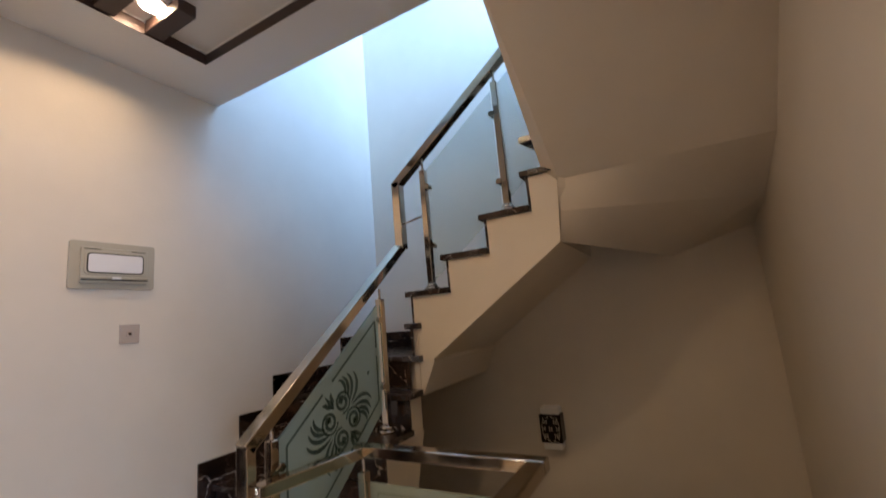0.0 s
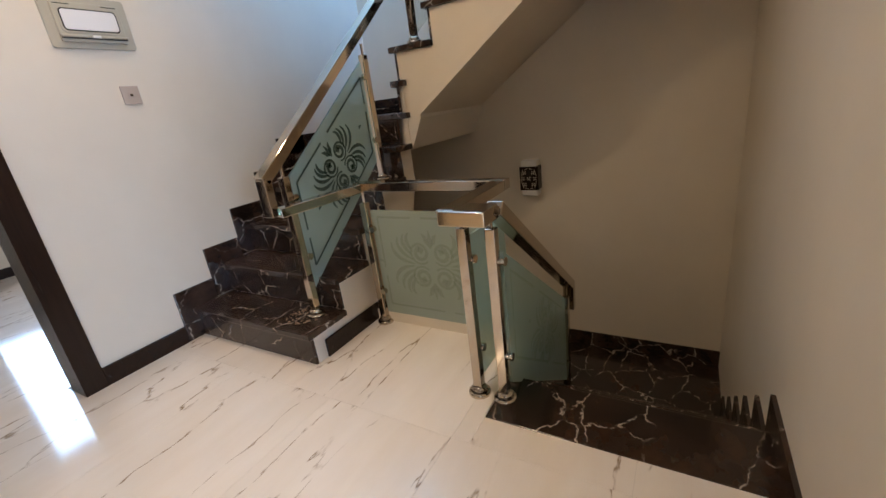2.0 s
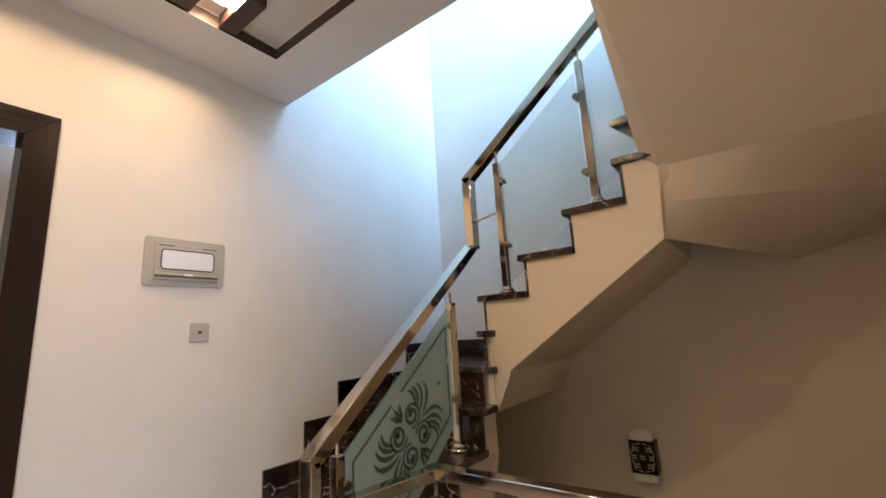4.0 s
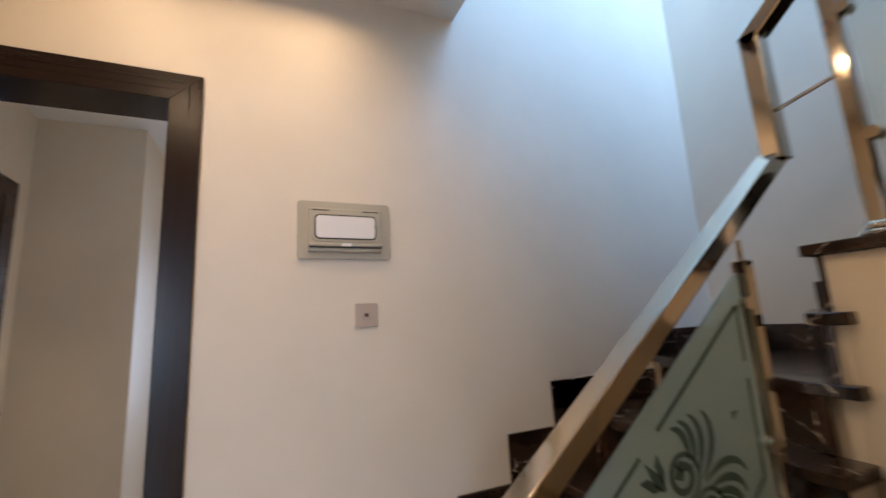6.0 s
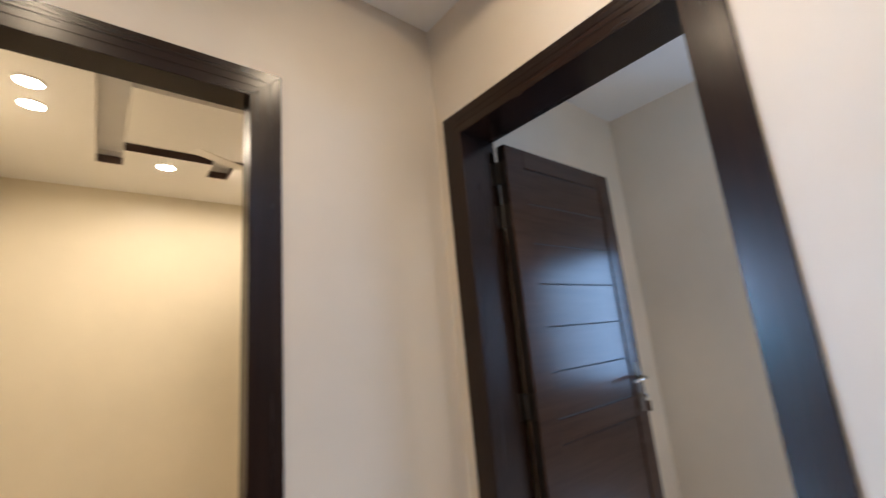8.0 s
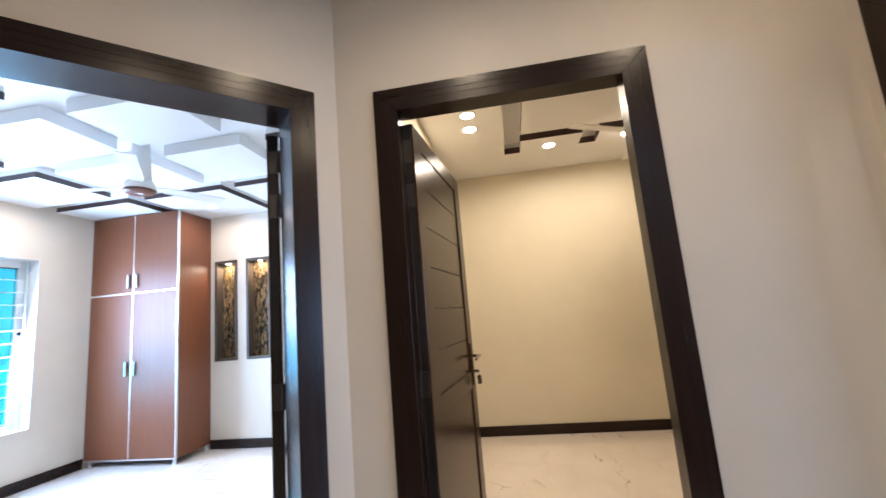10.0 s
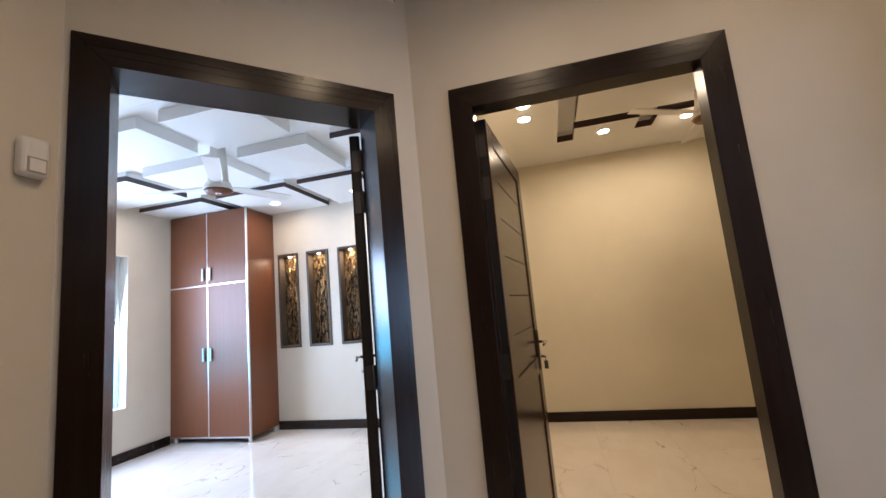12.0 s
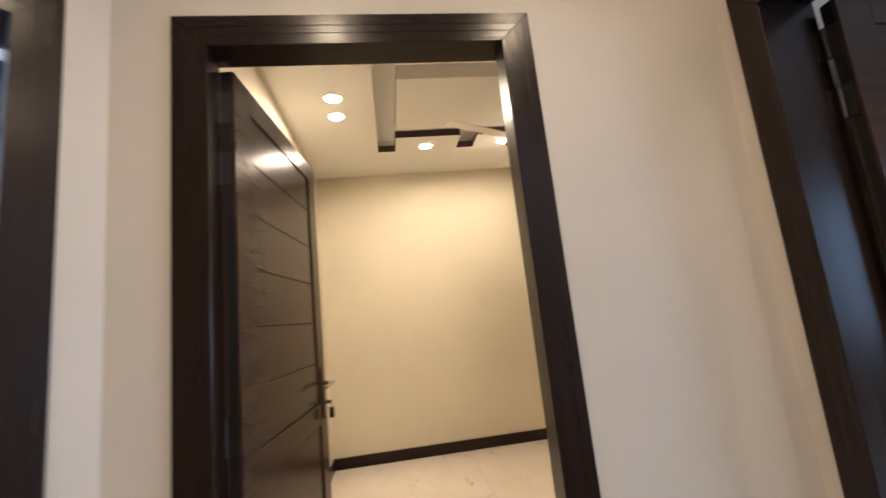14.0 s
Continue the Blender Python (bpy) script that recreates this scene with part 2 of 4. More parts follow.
def part(name, bm, material, parent=None, label="", smooth=False):
    me = bpy.data.meshes.new(name)
    bm.to_mesh(me)
    bm.free()
    for m in material if isinstance(material, (list, tuple)) else [material]:
        me.materials.append(m)
    if smooth:
        for p in me.polygons:
            p.use_smooth = True
    ob = new(name, me)
    if parent is not None:
        ob.parent = parent
    if label:
        ob["label"] = label
    return ob


def thing(name, label, category, group="", kind="", at=None):
    ob = new(name)
    ob.empty_display_size = 0.1
    if at is not None:
        ob.matrix_world = at
    return tagged(ob, label, category, group, kind)


def solid(name, label, material, *boxes, category="wall", kind="structure"):
    bm = bmesh.new()
    for b in boxes:
        box(bm, *b)
    return tagged(part(name, bm, material), label, category, "", kind)


def B():
    return bmesh.new()


# ---------------------------------------------------------------- plan
XE, YF, YS = 2.775, 2.516, -1.11         # lobby's east wall, stair's far wall, lobby's south wall
ZC, Z2, Z3 = 2.722, 2.773, 2.69          # ceilings of lobby, room two, bedroom
R, G = 0.185, 0.238                      # riser and going of the first flight
TOP = 5.6                                # top of the stairwell

solid("wall_west", "cream painted wall with a doorway beside the stairs", PAINT,
      (-0.2, 0, -0.02, YF + 0.2, -3, 2.722), (-0.2, 0, YS - 0.115, -1.024, 0, 2.722), (-0.2, 0, -1.024, -0.02, 2.20, 2.722),
      (-0.2, 0, 0.6, YF + 0.2, 2.722, TOP), (-0.2, 0, -1.024, -0.02, -0.3, -0.008))
solid("wall_stair_far", "cream painted wall behind the turning stairs", PAINT, (0, XE, YF, YF + 0.2, -3, TOP))
solid("wall_east", "cream painted wall beside the descending stairs", PAINT,
      (XE, XE + 0.115, -0.265, YF + 0.2, -3, 3.6), (XE, XE + 0.115, 0.6, 1.2, 3.6, TOP), (XE, XE + 0.115, 2.0, YF + 0.2, 3.6, TOP),
      (XE, XE + 0.115, 1.2, 2.0, 5.2, TOP))
solid("wall_south", "cream painted wall with a dark framed doorway", PAINT,
      (0, 0.708, YS - 0.115, YS, 0, 2.95), (1.748, 1.937, YS - 0.115, YS, 0, 2.95), (0.708, 1.748, YS - 0.115, YS, 2.20, 2.95))
# Unseen wall and slab, added to shut outside light out of the upper shaft.
solid("wall_stairwell_upper", "unseen plain wall added to close the upper stairwell", PAINT, (-0.2, XE + 0.115, 0.4, 0.6, 2.95, TOP))
solid("roof_stairwell", "unseen slab added to close the stairwell's top", CEIL, (-0.2, XE + 0.115, 0.4, YF + 0.2, TOP, TOP + 0.15), category="ceiling")
solid("wall_lower_south", "plain wall closing the lower stairwell", PAINT, (0, 1.80, 0.85, 1.03, -3, -0.14), (1.80, XE, 0.30, 0.44, -3, -0.14))
solid("floor_lower", "dark marble floor of the storey below", MARBLE, (-0.2, XE, 0.3, YF, -3.1, -3), category="floor")


D3 = pose(2.762, -0.280, 0, 0, 0, 225)   # origin at the frame's outer edge, x along the wall, y into the bedroom
bm = B()
for b in ((-0.02, 0.02, 0, 0.198, 0, 2.95), (1.05, 1.17, 0, 0.198, 0, 2.95), (0.02, 1.05, 0, 0.198, 2.20, 2.95)):
    box(bm, *b)
ob = tagged(part("wall_diagonal", bm, PAINT), "cream painted diagonal wall with a dark framed doorway", "wall", "", "structure")
ob.matrix_world = D3

# room one, west
for nm, bxs in (("south", [(-1.65, -0.2, YS - 0.115, YS, 0, 2.9)]), ("recess", [(-1.85, -1.65, YS - 0.115, -0.53, 0, 2.9)]),
                ("inner", [(-2.69, -1.85, -0.73, -0.53, 0, 2.9), (-3.48, -2.69, -0.73, -0.53, 2.2, 2.9)]),
                ("west", [(-3.68, -3.48, -0.73, 0.2, 0, 2.9), (-3.68, -3.48, 1.5, 2.6, 0, 2.9), (-3.68, -3.48, 0.2, 1.5, 0, 0.6), (-3.68, -3.48, 0.2, 1.5, 2.05, 2.9)]),
                ("north", [(-3.48, -0.2, 2.4, 2.6, 0, 2.9)])):
    solid("wall_room_one_" + nm, "cream painted wall of the side room", PAINT, *bxs)
solid("ceiling_room_one", "white painted ceiling of the side room", CEIL, (-3.68, -0.2, YS - 0.115, 2.6, 2.722, 2.9), category="ceiling")

# room two, south
for nm, bxs in (("south", (-1.6, 1.97, -4.3, -4.087, 0, 2.95)), ("east", (1.85, 1.97, -4.087, YS - 0.115, 0, 2.95)),
                ("west", (-1.7, -1.6, -4.3, YS - 0.13, 0, 2.95)), ("north", (-1.6, 0, YS - 0.23, YS - 0.116, 0, 2.95))):
    solid("wall_room_two_" + nm, "yellowish cream painted wall of the warm lit room", PAINT_TWO, bxs)
# bedroom, south-east: niche and window openings
nich = [(4.50, 4.756), (4.075, 4.347), (3.645, 3.912)]
edges = [5.94] + [v for a, b in nich for v in (b, a)] + [1.97]
bx = [(1.97, 5.94, -4.30, -4.14, 0, 2.95), (1.97, 5.94, -4.14, -4.025, 0, 0.98), (1.97, 5.94, -4.14, -4.025, 2.12, 2.95)]
for i in range(0, len(edges), 2):
    bx.append((edges[i + 1], edges[i], -4.14, -4.025, 0.98, 2.12))
solid("wall_bedroom_south", "white painted bedroom wall with lit niches", PAINT, *bx)
solid("wall_bedroom_east", "white painted bedroom wall with a barred window", PAINT, (5.94, 6.14, -4.3, -2.99, 0, 2.95), (5.94, 6.14, -1.50, 0, 0, 2.95),
      (5.94, 6.14, -2.99, -1.50, 0, 0.535), (5.94, 6.14, -2.99, -1.50, 2.165, 2.95))
solid("wall_bedroom_north", "white painted bedroom wall", PAINT, (XE + 0.115, 5.94, -0.25, -0.05, 0, 2.95))

# ---------------------------------------------------------------- floors and ceilings
solid("floor_bed", "tile bedding under the marble floor", GROUT,
      (0, XE, YS, 0.48, -0.14, -0.006), (0, 1.87, 0.48, 1.03, -0.14, -0.006), (-3.5, 0, YS - 0.1, 2.4, -0.14, -0.006),
      (-1.6, 5.94, -4.3, YS, -0.14, -0.006), (XE, 5.94, YS, -0.2, -0.14, -0.006), category="floor")


def coffer(name, label, x0, x1, y0, y1, z, depth, cuts, top=0.12):
    """A ceiling whose lower sheet is cut by channels; the channels' sides take the second material where the cut says so."""
    xs = sorted({x0, x1, *[min(max(v, x0), x1) for c in cuts for v in c[0:2]]})
    ys = sorted({y0, y1, *[min(max(v, y0), y1) for c in cuts for v in c[2:4]]})
    bm = B()

    def cut(i, j):
        if not (0 <= i < len(xs) - 1 and 0 <= j < len(ys) - 1):
            return None
        cx, cy = (xs[i] + xs[i + 1]) / 2, (ys[j] + ys[j + 1]) / 2
        hits = [c for c in cuts if c[0] < cx < c[1] and c[2] < cy < c[3]]
        return hits[-1] if hits else None

    def quad(p, mat):
        bm.faces.new([bm.verts.new(q) for q in p]).material_index = mat

    for i in range(len(xs) - 1):
        for j in range(len(ys) - 1):
            a, b, c, d = xs[i], xs[i + 1], ys[j], ys[j + 1]
            me_ = cut(i, j)
            h = z + (me_[4] if me_ else 0)
            quad([(a, c, h), (a, d, h), (b, d, h), (b, c, h)], 0)
            if me_:
                for di, dj, e in ((-1, 0, ((a, c), (a, d))), (1, 0, ((b, c), (b, d))), (0, -1, ((a, c), (b, c))), (0, 1, ((a, d), (b, d)))):
                    o = cut(i + di, j + dj)
                    ho = z + (o[4] if o else 0)
                    if ho < h - 1e-6:
                        zb = ho + 0.0
                        (p, q) = e
                        mid = min(h, zb + 0.06)
                        quad([(*p, zb), (*q, zb), (*q, mid), (*p, mid)], 1 if me_[5] else 0)
                        if mid < h:
                            quad([(*p, mid), (*q, mid), (*q, h), (*p, h)], 0)
    box(bm, x0, x1, y0, y1, z + depth + 0.002, z + depth + top)
    return tagged(part(name, bm, [CEIL, TRIM]), label, "ceiling", "", "structure")


coffer("ceiling_lobby", "white lobby ceiling with a brown edged tray", 0, 1.80, YS, 1.006, ZC, 0.07, [(0.34, 1.62, -0.70, 0.72, 0.07, True)])
solid("ceiling_lobby_side", "white lobby ceiling beside the stair", CEIL, (1.80, XE + 0.3, YS, 0.80, ZC, ZC + 0.23), category="ceiling")
coffer("ceiling_room_two", "white ceiling with brown sided channels", -1.6, 1.85, -4.087, YS - 0.115, Z2, 0.10,
       [(1.06, 1.21, -3.49, -1.9, 0.10, True), (0.36, 0.51, -3.47, -3.06, 0.10, True), (-0.9, 1.06, -3.21, -3.06, 0.10, True), (-0.9, 1.06, -2.35, -2.2, 0.10, False), (-0.34, -0.19, -3.47, -3.06, 0.10, True)])


def panel_ceiling(name, label, x0, x1, y0, y1, z, depth, panels):
    """Flat panels hung below a slab with gaps between them; where the flag says so, a panel's rim carries a brown band."""
    bm = B()
    for a, b, c, d, brown in panels:
        if brown:
            box(bm, a, b, c, d, z, z + 0.048, 1)
            box(bm, a + 0.002, b - 0.002, c + 0.002, d - 0.002, z - 0.001, z + depth)
        else:
            box(bm, a, b, c, d, z, z + depth)
    box(bm, x0, x1, y0, y1, z + depth + 0.001, z + depth + 0.12)
    return tagged(part(name, bm, [CEIL, TRIM]), label, "ceiling", "", "structure")


cols = [(1.97, 2.99, 1), (3.20, 3.86, 0), (4.05, 4.875, 0), (5.07, 5.94, 1)]
rws = [(-4.025, -3.115, 1), (-2.93, -2.265, 0), (-2.05, -1.53, 0), (-1.32, -0.25, 1)]
panel_ceiling("ceiling_bedroom", "white bedroom ceiling of hung panels with brown rims", 1.97, 5.94, -4.025, -0.25, Z3, 0.09,
              [(a - (0.04 if a == 4.05 and rim2 else 0), b, c, d, bool(rim1 or rim2)) for a, b, rim1 in cols for c, d, rim2 in rws])


# ---------------------------------------------------------------- doors
def door_frame(name, label, at, width, depth, hinge_left, hinge, turn, leaf_w=0.85):
    """Frame with architraves, and an open leaf with boards, hinges and a lever handle. x along the wall, y into the room behind."""
    d = thing(name, label, "door", "panelled doors of the lobby", "structure", at)
    a, reb, cut = 0.098, depth - 0.05, 0.014
    for x0, x1, x2, x3 in ((0, a, 0, a - cut), (width - a, width, width - a + cut, width)):
        ring = [(x0, 0), (x1, 0), (x1, 2.122), (x0, 2.22)] if x0 == 0 else [(x0, 0), (x1, 0), (x1, 2.22), (x0, 2.122)]
        part("jamb", bevel(prism(B(), [(x, -0.016, z) for x, z in ring], (0, reb + 0.016, 0)), 0.0012), WOOD, d)
        part("jamb_rebate", bevel(box(B(), x2, x3, reb, depth, 0, 2.136), 0.002), WOOD, d)
    part("head", bevel(prism(B(), [(x, -0.0162, z) for x, z in ((a, 2.122), (width - a, 2.122), (width, 2.22), (0, 2.22))], (0, reb + 0.0162, 0)), 0.0012), WOOD_X, d)
    part("head_rebate", bevel(box(B(), 0, width, reb, depth, 2.136, 2.22), 0.002), WOOD_X, d)
    for k in (0.35, 0.62):
        part("head_moulding", bevel(box(B(), 0.07, width - 0.07, -0.0180, -0.0160, 2.122 + 0.098 * k, 2.122 + 0.098 * k + 0.010), 0.0008), WOOD_X, d)
    s = 1 if hinge_left else -1
    th, p = 0.026, 0.010
    lf = part("leaf", box(B(), 0, leaf_w, -th / 2, th / 2, 0.008, 2.10), CORE_SHADE, d, "brown grooved leaf standing open")
    lf.matrix_basis = pose(hinge[0], hinge[1], 0, 0, 0, turn)
    e0, e1 = 0.118, leaf_w - 0.105
    zs = [2.012, 1.847, 1.667, 1.490, 1.309, 1.128, 0.950]
    for side in (-1, 1):
        def layer(x0, x1, z0, z1, h):
            y0, y1 = (th / 2, th / 2 + h) if side > 0 else (-th / 2 - h, -th / 2)
            return box(B(), x0, x1, y0, y1, z0, z1)
        part("stile", bevel(layer(0, e0, 0.008, 2.10, p), 0.002), LEAFWOOD, lf)
        part("stile", bevel(layer(e1, leaf_w, 0.008, 2.10, p), 0.002), LEAFWOOD, lf)
        for z0, z1 in ((zs[0], 2.10), (0.855, zs[-1] - 0.003), (0.008, 0.12)):
            part("rail", bevel(layer(e0 + 0.0005, e1 - 0.0005, z0, z1, p - 0.0005), 0.002), LEAFWOOD, lf)
        for k in range(len(zs) - 1):
            part("board", bevel(layer(e0 + 0.002, e1 - 0.004, zs[k + 1] + 0.0025, zs[k] - 0.0025, 0.003), 0.001), LEAFWOOD, lf)
        part("lower_panel", bevel(layer(e0 + 0.002, e1 - 0.004, 0.124, 0.851, 0.003), 0.001), LEAFWOOD, lf)
        yy = side * (th / 2 + p)
        part("handle_plate", bevel(box(B(), leaf_w - 0.075, leaf_w - 0.035, min(yy, yy + side * 0.007), max(yy, yy + side * 0.007), 0.87, 1.10), 0.003), BRONZE, lf)
        bm = tube(B(), (leaf_w - 0.055, yy + side * 0.005, 1.03), (leaf_w - 0.055, yy + side * 0.05, 1.03), 0.009)
        tube(bm, (leaf_w - 0.055, yy + side * 0.048, 1.03), (leaf_w - 0.175, yy + side * 0.048, 1.022), 0.009, 0.007)
        part("lever", bm, CHROME, lf, "bright metal lever", True)
        part("lock_cylinder", tube(B(), (leaf_w - 0.055, yy, 0.945), (leaf_w - 0.055, yy + side * 0.022, 0.945), 0.010), CHROME, lf)
        if side < 0:
            bm = bevel(box(B(), leaf_w - 0.064, leaf_w - 0.046, yy - 0.040, yy - 0.022, 0.938, 0.952), 0.001)
            tube(bm, (leaf_w - 0.055, yy - 0.036, 0.942), (leaf_w - 0.055, yy - 0.036, 0.918), 0.002, n=8)
            bevel(box(bm, leaf_w - 0.0565, leaf_w - 0.0535, yy - 0.048, yy - 0.024, 0.872, 0.920), 0.001)
            part("key", bm, CHROME, lf, "keys hanging in the lock")
    part("lock_strip", bevel(box(B(), leaf_w, leaf_w + 0.002, -0.011, 0.011, 0.87, 1.10), 0.0008), CHROME, lf)
    hj = (a - cut, a - cut + 0.0025) if hinge_left else (width - a + cut - 0.0025, width - a + cut)
    for z in (0.30, 0.965, 1.733, 1.928):
        part("hinge_plate", bevel(box(B(), hj[0], hj[1], reb + 0.004, depth - 0.004, z, z + 0.10), 0.0008), IRON, d, "grey steel hinge plate")
        bm = tube(B(), (-0.006, (th / 2 + p) * s, z), (-0.006, (th / 2 + p) * s, z + 0.10), 0.008, n=12)
        box(bm, -0.003, 0.0005, -th / 2, th / 2 + 0.002, z, z + 0.10)
        part("hinge", bm, IRON, lf, "grey steel hinge")
    return d


d1 = door_frame("door_1", "open dark wooden door with horizontal grooves", pose(0, -1.044, 0, 0, 0, 90), 1.044, 0.2, True, (0.126, 0.19), 90.0, 0.845)
d2 = door_frame("door_2", "open dark wooden door into the warm lit room", pose(1.768, YS, 0, 0, 0, 180), 1.08, 0.115, True, (0.114, 0.08), 84.7, 0.88)
d3 = door_frame("door_3", "open dark wooden door into the bright bedroom", D3, 1.07, 0.2, False, (0.955, 0.20), 70.0, 0.86)
d4 = thing("door_4", "closed dark wooden door in the side room", "door", "", "structure")
part("head", bevel(box(B(), -3.46, -2.67, -0.70, -0.514, 2.12, 2.22), 0.004), WOOD_X, d4)
for x in (-3.46, -2.77):
    part("jamb", bevel(box(B(), x, x + 0.098, -0.70, -0.514, 0, 2.12), 0.004), WOOD, d4)
part("leaf", bevel(box(B(), -3.36, -2.772, -0.60, -0.56, 0.01, 2.118), 0.003), LEAFWOOD, d4)


# ---------------------------------------------------------------- baseboards
def board(boxes, label="dark baseboard along the wall"):
    for b in boxes:
        tagged(part("baseboard", bevel(box(B(), *b), 0.002), WOOD_X), label, "baseboard", "", "structure")


board([(0, 0.015, 0.0, 0.425, 0, 0.1), (0, 0.015, YS, -1.046, 0, 0.1), (0.015, 0.686, YS, YS + 0.015, 0, 0.1), (1.77, 1.93, YS, YS + 0.015, 0, 0.1),
       (XE - 0.015, XE, -0.25, 0.36, 0, 0.1), (-1.6, 1.85, -4.087, -4.072, 0, 0.1), (1.835, 1.85, -4.07, -1.24, 0, 0.1),
       (1.97, 4.83, -4.025, -4.010, 0, 0.1), (5.925, 5.94, -3.51, -0.27, 0, 0.1), (-1.65, -1.635, YS, -0.53, 0, 0.1), (-1.63, -0.215, YS, YS + 0.015, 0, 0.1),
       (-2.67, -1.85, -0.53, -0.515, 0, 0.1), (-3.48, -3.465, -0.5, 2.4, 0, 0.1)])

# ---------------------------------------------------------------- stairs
W1 = 0.96        # width of the first flight
stairs = thing("staircase_up", "dark marble stairs with cream painted sides turning upwards", "staircase", "", "structure")
Y0 = 0.515


def slab(name, bm, mat, parent, label=""):
    return part(name, bevel(bm, 0.004, 2), mat, parent, label)


# first flight
for k in range(4):
    y = Y0 + G * k
    slab("tread", box(B(), 0.0165, W1 + 0.022, y - 0.028, y + G + 0.004, R * (k + 1) - 0.032, R * (k + 1)), MARBLE, stairs)
    slab("riser", box(B(), 0.0165, W1 + 0.002, y - 0.002, y + 0.014, R * k + 0.001, R * (k + 1) - 0.033), MARBLE, stairs)
ring = [(W1, Y0 + 0.012, 0.0)]
for k in range(4):
    ring += [(W1, Y0 + 0.012 + G * k, R * (k + 1) - 0.034), (W1, Y0 + 0.012 + G * (k + 1), R * (k + 1) - 0.034)]
ring += [(W1, 1.60, R * 4 - 0.034), (W1, 1.60, 0.70), (W1, 1.46, 0.33), (W1, 1.05, 0.0)]
part("stringer", prism(B(), ring, (-W1 + 0.002, 0, 0)), PAINT, stairs, "cream painted side")
slab("skirting", box(B(), W1, W1 + 0.012, Y0 + 0.075, 1.02, 0, 0.1), WOOD_X, stairs, "dark skirting at the floor")
# stepped skirting on the wall
for k in range(5):
    y = Y0 + G * k - 0.092
    slab("wall_skirting", box(B(), 0.0, 0.015, y, y + G + 0.0, R * k + 0.0005, R * k + 0.305), MARBLE, stairs)
# first corner of winders
YW = Y0 + G * 4


def wedge(ring2, z0, z1):
    return prism(B(), [(x, y, z0) for x, y in ring2], (0, 0, z1 - z0))


W5 = [(0, YW - 0.028), (W1 + 0.022, YW - 0.028), (W1 + 0.022, 1.59), (0.86, 1.60), (0, 2.06)]
W6 = [(0, 2.0), (0.86, 1.575), (W1 + 0.03, 1.560), (W1 + 0.03, 1.60), (0.52, YF), (0, YF)]
W7 = [(0.46, YF), (0.90, 1.562), (W1 + 0.035, 1.562), (W1 + 0.035, 1.6), (0.97, YF)]
for k, w in ((5, W5), (6, W6), (7, W7)):
    part("winder_tread", bevel(wedge(w, R * k - 0.034, R * k), 0.003), MARBLE, stairs)
part("riser", box(B(), 0, W1, YW, YW + 0.014, R * 4, R * 5 - 0.035), MARBLE, stairs)
part("riser", beam(B(), (0, 2.03, R * 5.42), (0.90, 1.585, R * 5.42), 0.014, R - 0.036), MARBLE, stairs)
part("riser", beam(B(), (0.49, YF, R * 6.42), (0.94, 1.578, R * 6.42), 0.014, R - 0.036), MARBLE, stairs)
for k, w in ((5, [(0, 1.48), (0.955, 1.48), (0.955, 1.6), (0, 2.05)]), (6, [(0, 2.02), (0.955, 1.598), (0.55, YF - 0.001), (0, YF - 0.001)]), (7, [(0.5, YF - 0.001), (0.945, 1.597), (0.965, 1.597), (0.965, YF - 0.001)])):
    part("winder_core", wedge(w, 0.70 if k == 5 else 0.885, R * k - 0.035), PAINT, stairs, "cream painted core under the winding steps")
part("winder_end", prism(B(), [(0.93, 1.602, 0.885), (0.974, 1.602, 0.89), (1.06, 1.602, 1.07), (1.06, 1.602, 1.16), (0.962, 1.602, 1.26), (0.93, 1.602, 1.26)], (0, YF - 1.603, 0)), PAINT, stairs, "cream painted end of the corner")
for b in ((0, 0.015, 1.375, 2.0, R * 5 + 0.0, R * 5 + 0.12), (0, 0.015, 2.0, YF, R * 6, R * 6 + 0.12)):
    slab("wall_skirting", box(B(), *b), MARBLE, stairs)
for b in ((0.0, 0.5, YF - 0.015, YF, R * 6, R * 6 + 0.12), (0.5, 0.93, YF - 0.015, YF, R * 7, R * 7 + 0.12)):
    slab("wall_skirting", box(B(), *b), MARBLE, stairs)
# second flight along the far wall
X0, G2, Y2 = 0.937, 0.257, 1.60
for k in range(4):
    x = X0 + G2 * k
    slab("tread", box(B(), x - 0.028, x + G2 + 0.004, Y2 - 0.022, YF, R * (8 + k) - 0.032, R * (8 + k)), MARBLE, stairs)
    slab("riser", box(B(), x - 0.002, x + 0.014, Y2 - 0.002, YF, R * (7 + k) + 0.001, R * (8 + k) - 0.033), MARBLE, stairs)
ring = [(X0 + 0.012, Y2, 1.12)]
for k in range(4):
    ring += [(X0 + 0.012 + G2 * k, Y2, R * (8 + k) - 0.034), (X0 + 0.012 + G2 * (k + 1), Y2, R * (8 + k) - 0.034)]
ring = ring[:-1] + [(1.80, Y2, R * 11 - 0.034), (1.80, Y2, 2.02), (1.87, Y2, 1.95), (1.845, Y2, 1.635), (1.04, Y2, 1.074)]
part("stringer", prism(B(), ring, (0, YF - Y2 - 0.001, 0)), PAINT_STRINGER, stairs, "cream painted side")
for k in range(4):
    x = X0 + G2 * k
    slab("wall_skirting", box(B(), x - 0.09, x + G2 - 0.09, YF - 0.015, YF, R * (7 + k) + 0.0005, R * (8 + k) + 0.12), MARBLE, stairs)
# second corner of winders and third flight over the way down
W12 = [(1.937, YF), (1.70, 1.575), (1.80, 1.575), (1.90, 1.66), (2.40, YF)]
W13 = [(2.36, YF), (1.86, 1.62), (1.90, 1.60), (XE, 2.05), (XE, YF)]
W14 = [(XE, 2.10), (1.84, 1.60), (1.80, 1.54), (XE, 1.54)]
